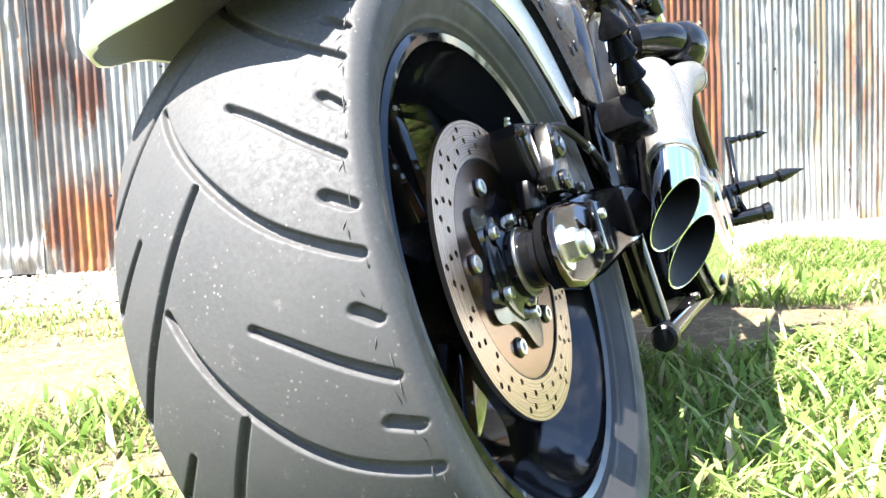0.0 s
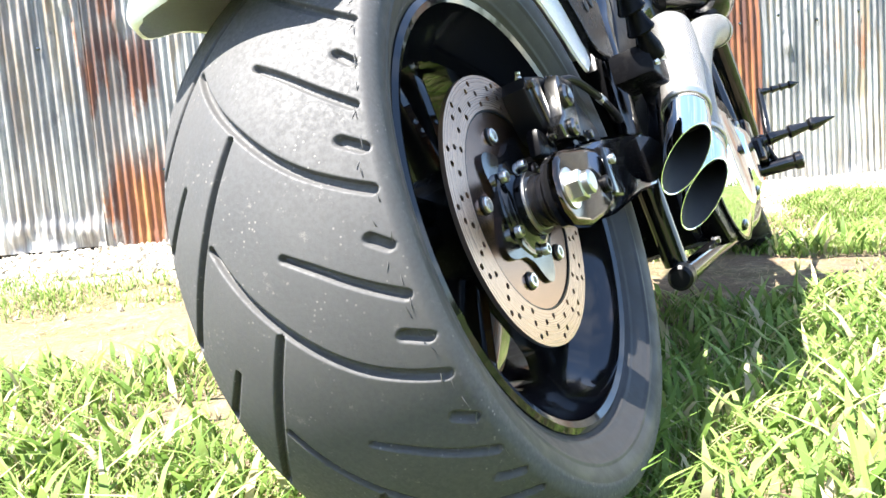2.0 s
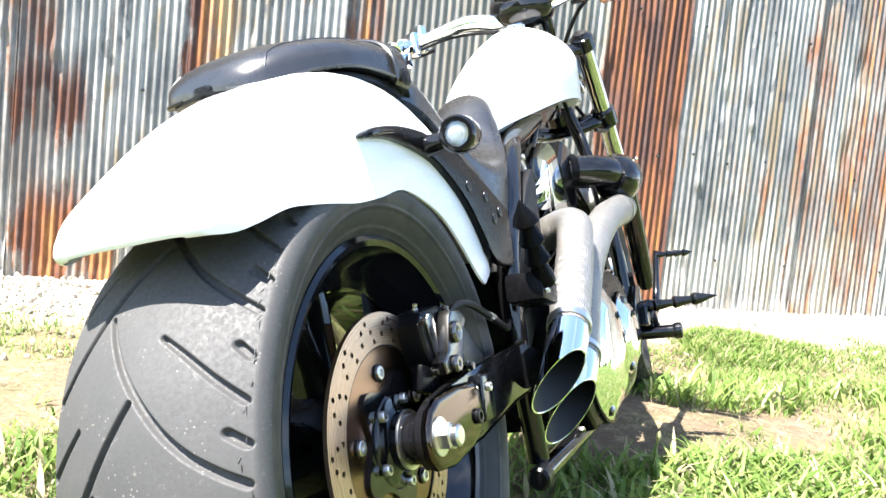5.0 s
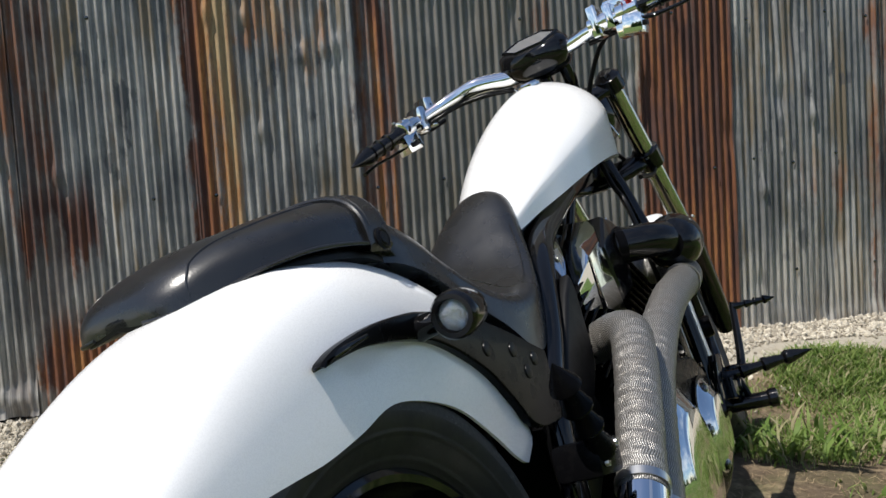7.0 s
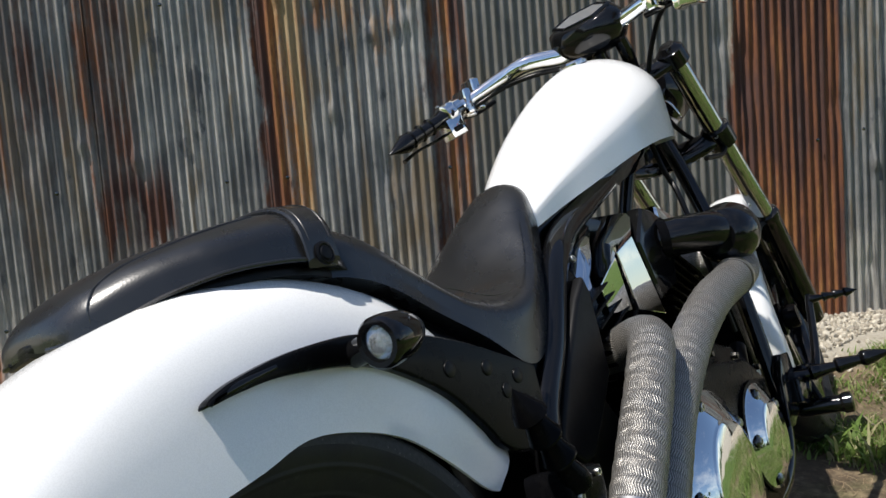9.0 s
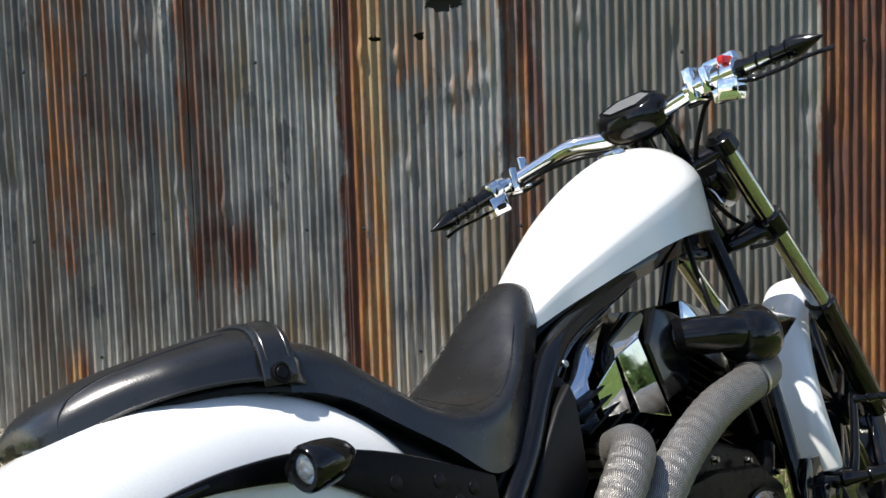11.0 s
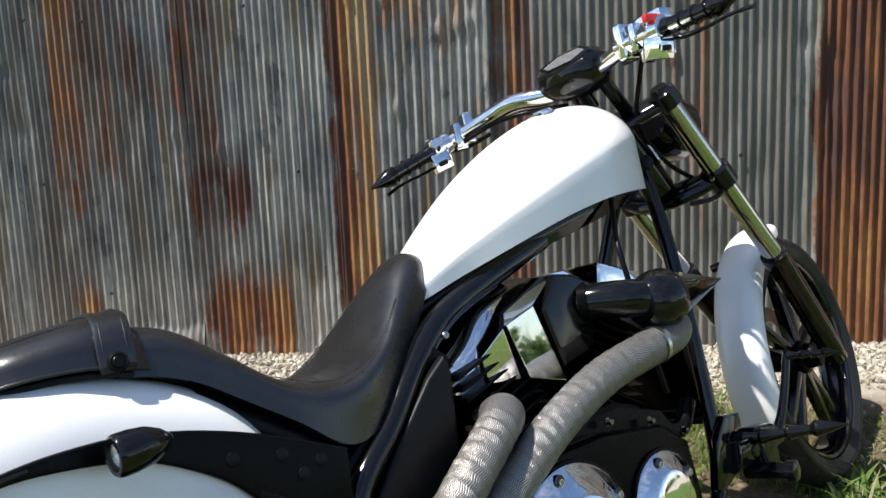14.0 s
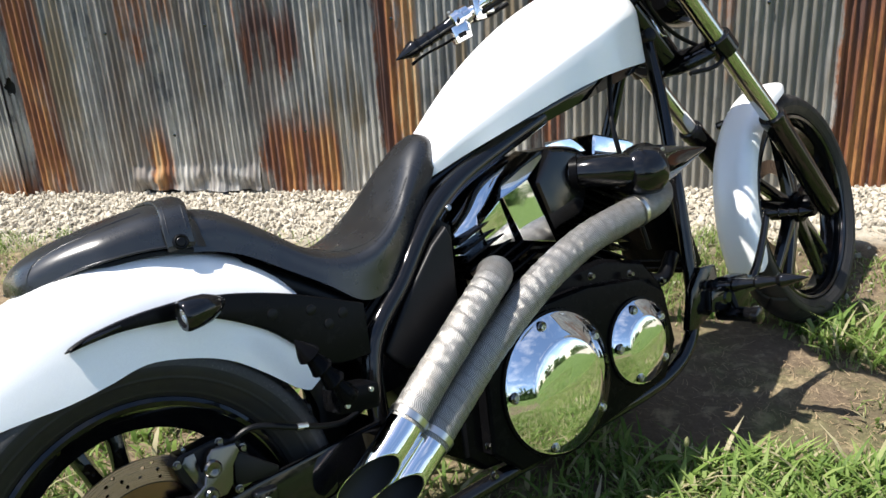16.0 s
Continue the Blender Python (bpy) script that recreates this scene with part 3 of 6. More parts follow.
GROOVE_PITCH = 360 / 13
GROOVES = [  # degrees up from the rear, distance to the left; half width
    (0.0036, [(34.4, 0.029), (29.7, 0.016), (23.9, -0.005), (17.0, -0.038), (12.5, -0.066), (9.4, -0.093), (7.2, -0.116)]),
    (0.0034, [(29.7, -0.039), (27.0, -0.061), (23.3, -0.088), (19.8, -0.115)]),
    (0.0046, [(14.8, -0.103), (13.2, -0.117)]),
    (0.0044, [(0.8, -0.106), (-0.8, -0.116)]),
    (0.0036, [(20.1, -0.012), (14.5, 0.010), (6.8, 0.041), (-1.8, 0.078), (-5.5, 0.096)]),
    (0.0032, [(16.9, 0.052), (13.2, 0.074), (9.8, 0.096)]),
]


def tyre_mesh(crown, half, drop, bead_r, bead_y, around, across, grooves=True, off=0.0):
    """A tyre as one revolved skin, its tread cut by the repeated grooves."""
    ys = list(np.linspace(-half, half, across))
    prof = [(y, crown - y * y / drop) for y in ys]
    shoulder = prof[-1][1]
    side = []
    for u in np.linspace(0, 1, 40)[1:]:
        r = shoulder + (bead_r - shoulder) * u
        side.append((half + 0.0085 * math.sin(math.pi * u ** 0.72) * (1 - u * 0.3) - (half - bead_y) * u ** 2 + (0.0012 if 0.50 < u < 0.56 else 0) + (0.0009 if 0.84 < u < 0.88 else 0), r))
    prof = [(y + off, r) for y, r in [(-y, r) for y, r in side[::-1]] + prof + side]
    P = np.array(prof)
    per = around // 13
    depth = np.zeros((per, len(P)))
    tread = ((np.arange(len(P)) >= len(side)) & (np.arange(len(P)) < len(side) + across))[None, :]
    if grooves:
        th = (np.arange(per) / per * GROOVE_PITCH)
        for width, line in GROOVES:
            pts = [Vector((a, y, 0)) for a, y in line]
            fine = smooth_path(pts, 10)
            arc = np.array([[math.radians(p.x) * crown, p.y] for p in fine])
            for shift in range(-3, 4):
                for m in range(len(arc) - 1):
                    a, b = arc[m] + [math.radians(shift * GROOVE_PITCH) * crown, 0], arc[m + 1] + [math.radians(shift * GROOVE_PITCH) * crown, 0]
                    X = np.radians(th)[:, None] * crown
                    Y = P[:, 0][None, :]
                    d = b - a
                    t = np.clip(((X - a[0]) * d[0] + (Y - a[1]) * d[1]) / (d @ d), 0, 1)
                    dist = np.hypot(X - a[0] - t * d[0], Y - a[1] - t * d[1])
                    taper = width * (0.75 + 0.45 * (m + 1) / len(arc))
                    cut = 1 - np.clip((dist - taper + 0.0013) / 0.0026, 0, 1)
                    cut = cut * cut * (3 - 2 * cut)
                    depth = np.maximum(depth, cut * tread)
    depth = np.tile(depth, (13, 1)) * 0.0065
    n = per * 13
    ang = np.arange(n) / n * 2 * math.pi
    R = P[:, 1][None, :] - depth
    V = np.stack([-np.cos(ang)[:, None] * R, np.broadcast_to(P[:, 0], R.shape), np.sin(ang)[:, None] * R], -1).reshape(-1, 3)
    k = len(P)
    i, j = np.meshgrid(np.arange(n), np.arange(k - 1), indexing="ij")
    a, b = i * k + j, ((i + 1) % n) * k + j
    Fc = np.stack([a, a + 1, b + 1, b], -1).reshape(-1, 4)
    me = bpy.data.meshes.new("tyre")
    me.from_pydata(V.tolist(), [], Fc.tolist())
    for p in me.polygons:
        p.use_smooth = True
        p.material_index = 0 if len(side) - 10 <= p.index % (k - 1) < len(side) + across + 9 else 1
    return me


def rim_outline(r, half, depth=0.045):
    """Cross-section of a cast rim: lips, barrel and inner drop."""
    return [(-half, r), (-half - 0.003, r - 0.006), (-half, r - 0.013), (-half + 0.012, r - 0.017), (-half + 0.03, r - depth * 0.6), (-half * 0.4, r - depth), (half * 0.4, r - depth),
            (half - 0.03, r - depth * 0.6), (half - 0.012, r - 0.017), (half, r - 0.013), (half + 0.003, r - 0.006), (half, r), (half - 0.01, r + 0.004), (half * 0.5, r - depth + 0.012), (-half * 0.5, r - depth + 0.012), (-half + 0.01, r + 0.004)]


def spoke(a, r0, r1, w0, w1, y, t):
    """A tapering cast spoke with a raised spine, from the hub to the rim."""
    bm = bmesh.new()
    R = []
    ca, sa = math.cos(a), math.sin(a)
    for u in np.linspace(0, 1, 7):
        r = r0 + (r1 - r0) * u
        w = w0 + (w1 - w0) * u + 0.006 * (2 * u - 1) ** 4
        h = t * (1.15 - 0.35 * u)
        sec = [(-w, 0.2 * h), (-w * 0.6, 0.85 * h), (0, h), (w * 0.6, 0.85 * h), (w, 0.2 * h), (w * 0.8, -0.8 * h), (0, -h), (-w * 0.8, -0.8 * h)]
        R.append([(ca * r - sa * s, y - d, sa * r + ca * s) for s, d in sec])
    rings(bm, R)
    return bm


def rear_wheel():
    tyre = part("tyre", tyre_mesh(TYRE_R, 0.110, 0.417, 0.2385, 0.0875, 1820, 190, off=WHEEL_Y), RUBBER, bike, "wide grey rubber tyre with curved tread grooves")
    tyre.data.materials.append(SIDEWALL)
    rng = random.Random(3)
    bm = bmesh.new()
    for i in range(130):
        a, y = 2 * math.pi * (i + rng.uniform(-0.3, 0.3)) / 130, -rng.choice((0.113, 0.117, 0.1195))
        r = TYRE_R - (y - WHEEL_Y) ** 2 / 0.417
        e = Vector((-math.cos(a), 0, math.sin(a)))
        t = Vector((math.sin(a), rng.uniform(-0.6, 0.2), math.cos(a))).normalized() * rng.choice((-1, 1))
        p = e * (r - 0.0005) + Vector((0, y, 0))
        L = rng.uniform(0.004, 0.011)
        sweep([p, p + e * 0.0016 + t * L * 0.5, p + e * 0.0022 + t * L], [0.0006, 0.0005, 0.0002], 4, 2, bm=bm)
    hairs = part("moulding_hairs", bm, RUBBER, tyre)
    tagged(hairs, kind="stuff")
    rim = part("rim", torus_lathe(rim_outline(0.241, 0.092, 0.055), (0, WHEEL_Y, 0), (0, 1, 0), 120), BLACK, bike, "gloss black cast rim")
    part("rim_stripe", torus_lathe([(-0.1045, 0.2375), (-0.1065, 0.2360), (-0.1065, 0.2345), (-0.1045, 0.2330)], (0, 0, 0), (0, 1, 0), 120), BLACK, rim)
    for i in range(5):
        for d in (-0.17, 0.17):
            part("spoke", spoke(2 * math.pi * i / 5 + 0.45 + d, 0.055, 0.196, 0.016, 0.013, -0.012, 0.022), BLACK, rim)
    part("hub", lathe([(-0.092, 0.036), (-0.088, 0.05), (-0.06, 0.05), (-0.05, 0.075), (0.05, 0.075), (0.09, 0.055), (0.12, 0.05)], (0, 0, 0), (0, 1, 0), 40), ENGINE, rim)
    # brake disc with its drilled band and carrier
    loops = [circle(0, 0, 0.1505, 96), circle(0, 0, 0.112, 80)]
    for i in range(15):
        a = 2 * math.pi * i / 15
        for da, r in ((0.0, 0.1185), (0.035, 0.1305), (0.10, 0.1425), (0.20, 0.137), (0.245, 0.1245)):
            loops.append(circle(r * math.cos(a + da), r * math.sin(a + da), 0.0033, 10))
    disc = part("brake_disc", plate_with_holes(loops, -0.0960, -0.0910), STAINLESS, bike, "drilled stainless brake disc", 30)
    part("disc_carrier", plate_with_holes([circle(0, 0, 0.1115, 80), circle(0, 0, 0.05, 48)], -0.0940, -0.0900), DISC_RING, disc, "polished inner disc ring, the ground's brown reflection in its colour")
    part("carrier_lip", torus_lathe([(-0.0935, 0.1095), (-0.0955, 0.1100), (-0.0955, 0.1112), (-0.0935, 0.1118)], (0, 0, 0), (0, 1, 0), 80), SATIN, disc)
    arms = [(a, 0.060 + 0.026 * (0.5 + 0.5 * math.cos(5 * (a - FLANGE_TURN - 0.62))) ** 1.5) for a in (2 * math.pi * i / 90 for i in range(90))]
    part("hub_flange", plate_with_holes([[(r * math.cos(a), r * math.sin(a)) for a, r in arms], circle(0, 0, 0.030, 32)], -0.0985, -0.0935), BLACK, disc, "black lobed hub flange")
    part("hub_boss", lathe([(0, 0.056), (0.003, 0.053), (0.004, 0.040), (0.007, 0.036), (0.010, 0.030)], (0, -0.0975, 0), (0, -1, 0), 40), BLACK, disc)
    for i in range(5):
        a = FLANGE_TURN + 2 * math.pi * i / 5
        part("washer", lathe([(0, 0.0100), (0.0015, 0.0100), (0.002, 0.009)], (0.083 * math.cos(a), -0.0940, 0.083 * math.sin(a)), (0, -1, 0), 20), SATIN, disc)
        part("bolt", socket_bolt((0.083 * math.cos(a), -0.0952, 0.083 * math.sin(a)), (0, -1, 0), 0.0082, 0.0045), STEEL, disc)
        a += 0.62
        part("bolt", socket_bolt((0.050 * math.cos(a), -0.1010, 0.050 * math.sin(a)), (0, -1, 0), 0.0065, 0.007), STEEL, disc)
    part("bearing_collar", lathe([(0, 0.033), (0.004, 0.035), (0.010, 0.035), (0.012, 0.030), (0.024, 0.029)], (0, -0.1035, 0), (0, -1, 0), 40), BLACK, disc, "black bearing collar")
    part("seal_ring", torus_lathe([(0.010, 0.0295), (0.010, 0.0345), (0.0135, 0.0345), (0.0135, 0.0295)], (0, -0.1035, 0), (0, -1, 0), 40), STEEL, disc, "thin steel seal ring")
    part("spacer", lathe([(0, 0.028), (0.006, 0.028), (0.007, 0.025), (0.014, 0.025)], (0, -0.1270, 0), (0, -1, 0), 40), BLACK, disc)


def swingarm():
    for side in (-1, 1):
        b = 0.123 if side < 0 else 0.128
        y0, y1 = side * (b + 0.015), side * (b + 0.023)
        out = [(-0.036, 0.0), (-0.032, 0.018), (-0.019, 0.033), (0.005, 0.042), (0.06, 0.048), (0.16, 0.056), (0.30, 0.060), (0.40, 0.060), (0.40, -0.02), (0.30, -0.022), (0.15, -0.038), (0.04, -0.040), (-0.018, -0.033), (-0.032, -0.018)]
        arm = part("swingarm", prism(out, min(y0, y1), max(y0, y1), 0.008, seg=3), BLACK, bike, "gloss black swingarm leg")
        cover = [(-0.038, 0.0), (-0.034, 0.019), (-0.020, 0.035), (0.006, 0.044), (0.07, 0.046), (0.12, 0.042), (0.138, 0.034), (0.142, 0.006), (0.128, -0.026), (0.09, -0.036), (0.03, -0.042), (-0.018, -0.035), (-0.034, -0.019)]
        part("axle_cover", prism(cover, *sorted((side * (b + 0.022), side * (b + 0.034))), 0.008, seg=4), DARK_CHROME, arm, "mirror-polished dark axle cover")
        part("axle_nut", hex_bolt((-0.008, side * (b + 0.033), 0.002), (0, side, 0), 0.0165, 0.018), STEEL, arm, "zinc-plated axle nut")
        part("axle_end", lathe([(0, 0.0125), (0.010, 0.0125), (0.012, 0.010)], (-0.008, side * (b + 0.048), 0.002), (0, side, 0), 20), STEEL, arm)
        part("adjuster_block", block((0.040, 0.016, 0.062), (0.166, side * (b + 0.026), 0.012), (0, 6, 0), 0.006, 3), BLACK, arm)
        part("adjuster_screw", socket_bolt((0.166, side * (b + 0.034), 0.026), (0, side, 0), 0.006, 0.005), STEEL, arm)
        part("adjuster_bolt", socket_bolt((0.115, side * (b + 0.033), -0.002), (0, side, 0), 0.010, 0.006), SATIN, arm)
    bm = sweep([(0.36, -0.147, 0.02), (0.40, -0.10, 0.02), (0.40, 0.10, 0.02), (0.36, 0.147, 0.02)], 0.034, 16, 5)
    part("swingarm_bridge", bm, BLACK, bike)


def caliper():
    out = [(0.050, 0.126), (0.062, 0.140), (0.118, 0.143), (0.160, 0.128), (0.170, 0.096), (0.150, 0.068), (0.098, 0.058), (0.070, 0.072), (0.056, 0.098)]
    c = part("brake_caliper", prism(out, -0.128, -0.086, 0.008, seg=3), SATIN, bike, "black brake caliper with small bright bolts")
    part("pad_slot", prism([(0.062, 0.126), (0.070, 0.136), (0.085, 0.137), (0.090, 0.080), (0.078, 0.078)], -0.1315, -0.126, 0.002), CAST, c)
    part("caliper_bracket", prism([(0.098, 0.128), (0.108, 0.136), (0.146, 0.130), (0.150, 0.116), (0.134, 0.098), (0.126, 0.070), (0.112, 0.058), (0.066, 0.060), (0.060, 0.076), (0.082, 0.088)], -0.148, -0.128, 0.005, seg=3), CAST, c, "dull cast caliper bracket")
    part("bracket_web", prism([(0.138, 0.112), (0.150, 0.112), (0.205, 0.064), (0.200, 0.052), (0.128, 0.062)], -0.144, -0.130, 0.004), SATIN, c)
    for x, z, r in ((0.100, 0.108, 0.014), (0.088, 0.070, 0.011)):
        part("piston_cover", lathe([(0, r), (0.004, r), (0.007, r * 0.8), (0.007, r * 0.4), (0.004, 0.0003)], (x, -0.149, z), (0, -1, 0), 24), CAST, c)
    for x, z, y in ((0.057, 0.128, 0.126), (0.127, 0.136, 0.126), (0.131, 0.060, 0.148), (0.066, 0.066, 0.128), (0.160, 0.112, 0.126)):
        part("bolt", hex_bolt((x, -y, z), (0, -1, 0), 0.0052, 0.009), CAST, c)
    part("bleed_nipple", lathe([(0, 0.0038), (0.004, 0.0038), (0.005, 0.0026), (0.007, 0.0026), (0.008, 0.0032), (0.010, 0.0028)], (0.076, -0.112, 0.141), (-0.3, -0.3, 1), 12), STEEL, c)
    part("brake_hose", sweep([(0.14, -0.12, 0.125), (0.185, -0.135, 0.138), (0.25, -0.145, 0.112), (0.33, -0.14, 0.085), (0.40, -0.12, 0.09)], 0.0052, 10, 8), SATIN, c)
    part("hose_fitting", sweep([(0.250, -0.145, 0.112), (0.268, -0.1445, 0.1065)], 0.0060, 10, 1), STEEL, c)
    part("torque_arm", block((0.052, 0.016, 0.034), (0.062, -0.118, 0.056), (0, 20, 0), 0.006), ENGINE, c)


FENDER = [  # angle from ahead, crown radius, lower edge radius, half width
    (139.6, 0.392, 0.384, 0.084), (138.9, 0.398, 0.378, 0.099), (136.6, 0.403, 0.362, 0.112), (132.5, 0.406, 0.348, 0.122), (126, 0.406, 0.331, 0.126), (119, 0.410, 0.310, 0.128), (110, 0.420, 0.290, 0.129), (101, 0.432, 0.279, 0.130),
    (90, 0.446, 0.281, 0.131), (79, 0.459, 0.296, 0.131), (67, 0.470, 0.302, 0.131), (55, 0.478, 0.309, 0.131), (44, 0.473, 0.312, 0.131), (34, 0.450, 0.319, 0.131), (29.5, 0.432, 0.328, 0.131), (27.5, 0.420, 0.337, 0.130),
]


def shell(table, power, thick, cx=0.0, cz=0.0, cy=0.0, sub=4, m=18):
    """A mudguard: crowned sections round an axle, with an inner skin."""
    A = np.array(table, float)
    t = np.linspace(0, len(A) - 1, (len(A) - 1) * sub + 1)
    path = smooth_path([Vector((a, b, c)) for a, b, c, d in table], sub)
    width = np.interp(t, range(len(A)), A[:, 3])
    R = []
    for p, w in zip(path, width):
        ph = math.radians(p.x)
        ring = []
        for inner in (0, 1):
            row = []
            for i in range(m + 1):
                a = math.pi / 2 - math.pi * i / m
                s, c = math.sin(a), math.cos(a)
                y = (w - inner * thick) * math.copysign(abs(s) ** (2 / power), s)
                r = p.z + (p.y - inner * thick - p.z) * abs(c) ** (2 / power)
                row.append((cx + r * math.cos(ph), cy + y, cz + r * math.sin(ph)))
            ring += row if not inner else row[::-1]
        R.append(ring)
    bm = bmesh.new()
    V = [[bm.verts.new(q) for q in ring] for ring in R]
    n = len(V[0])
    for a, b in zip(V, V[1:]):
        for i in range(n):
            bm.faces.new((a[i], a[(i + 1) % n], b[(i + 1) % n], b[i]))
    for row in (V[0], V[-1]):
        for i in range(m):
            bm.faces.new((row[i], row[i + 1], row[n - 2 - i], row[n - 1 - i]))
    return bm


def rear_fender():
    f = part("fender", shell([(a, r, e, w - 0.012) for a, r, e, w in FENDER], 3.5, 0.004, cy=WHEEL_Y), WHITE, bike, "pearl white painted steel mudguard", 50)
    for s in (-1, 1):
        top = [(-0.044, 0.3475), (-0.036, 0.3525), (-0.008, 0.3605), (0.048, 0.3675), (0.11, 0.368), (0.15, 0.364), (0.219, 0.350), (0.308, 0.320), (0.43, 0.265)]
        bot = [(0.42, 0.175), (0.36, 0.180), (0.321, 0.197), (0.298, 0.227), (0.25, 0.277), (0.178, 0.321), (0.122, 0.339), (0.043, 0.3495), (-0.006, 0.3485), (-0.034, 0.3455)]
        top, bot = ([(q.x, q.y) for q in smooth_path([Vector((x, z, 0)) for x, z in edge], 4)] for edge in (top, bot))
        b = 0.127 if s < 0 else 0.104
        y0, y1 = sorted((s * b, s * (b + 0.014)))
        strut = part("fender_strut", prism(top + bot, y0, y1, 0.005, seg=3), STRUT, bike, "gloss black fender strut")
        part("strut_tip", sweep([(-0.046, s * (b + 0.006), 0.3460), (-0.032, s * (b + 0.009), 0.3495), (-0.006, s * (b + 0.0115), 0.3545), (0.035, s * (b + 0.012), 0.359)], [0.0012, 0.0032, 0.0044, 0.003], 12, 4), BLACK, strut)
        for x, z in ((0.263, 0.300), (0.330, 0.285), (0.355, 0.252), (0.385, 0.262)):
            part("bolt", lathe([(0, 0.0095), (0.002, 0.009), (0.003, 0.005), (0.003, 0.0003)], (x, s * (b + 0.0135), z), (0, s, 0), 16), SATIN, strut)
        sig = part("turn_signal", lathe([(0.005, 0.0158), (-0.003, 0.0168), (-0.003, 0.0215), (0.0, 0.0240), (0.005, 0.0245), (0.017, 0.0245), (0.037, 0.022), (0.053, 0.015), (0.063, 0.007), (0.067, 0.002)], (0.109, s * (b + 0.065), 0.3515), (1, s * -0.045, 0.035), 32, cap=False), BLACK, bike, "bullet-shaped black turn signal")
        part("lens", lathe([(-0.004, 0.0003), (-0.0035, 0.008), (-0.0015, 0.0140), (0.001, 0.0160)], (0.1115, s * (b + 0.0649), 0.3516), (1, s * -0.045, 0.035), 28, cap=False), LENS, sig, "clear ribbed lens")
        part("reflector", lathe([(0.015, 0.0003), (0.011, 0.008), (0.004, 0.0140), (0.001, 0.0158)], (0.1115, s * (b + 0.0649), 0.3516), (1, s * -0.045, 0.035), 28, cap=False), REFLECTOR, sig)
        part("bulb", lathe([(0.006, 0.001), (0.009, 0.005), (0.014, 0.006), (0.02, 0.004)], (0.1115, s * (b + 0.0649), 0.3516), (1, s * -0.045, 0.035), 12), LENS, sig)
        part("stem", sweep([(0.134, s * (b + 0.047), 0.351), (0.134, s * (b + 0.010), 0.348)], [0.011, 0.014], 14, 1), BLACK, sig)


def loft_body(sections, n=28):
    """Sections (x, bottom z, shoulder z, top z, half width, lower half width, roundness) joined along x."""
    S = [smooth_path([Vector(s[0:3]) for s in sections], 5), smooth_path([Vector(s[3:6]) for s in sections], 5)]
    rnd = lerp_list([s[6] for s in sections], len(S[0]))
    R = []
    for a, b, pw in zip(S[0], S[1], rnd):
        x, zb, zs = a
        zt, w, wl = b
        ring = []
        for i in range(n):
            t = math.pi * i / (n - 1)
            c, s = math.cos(t), math.sin(t)
            ring.append((x, -w * math.copysign(abs(c) ** (2 / pw), c), zs + (zt - zs) * abs(s) ** (2 / pw)))
        for u in (0.33, 0.66, 1.0):
            ring.append((x, w + (wl - w) * u, zs + (zb - zs) * u))
        for u in (0.5,):
            ring.append((x, 0.0, zb + 0.004))
        for u in (1.0, 0.66, 0.33):
            ring.append((x, -w - (wl - w) * u, zs + (zb - zs) * u))
        R.append(ring)
    bm = bmesh.new()
    rings(bm, R)
    return bm


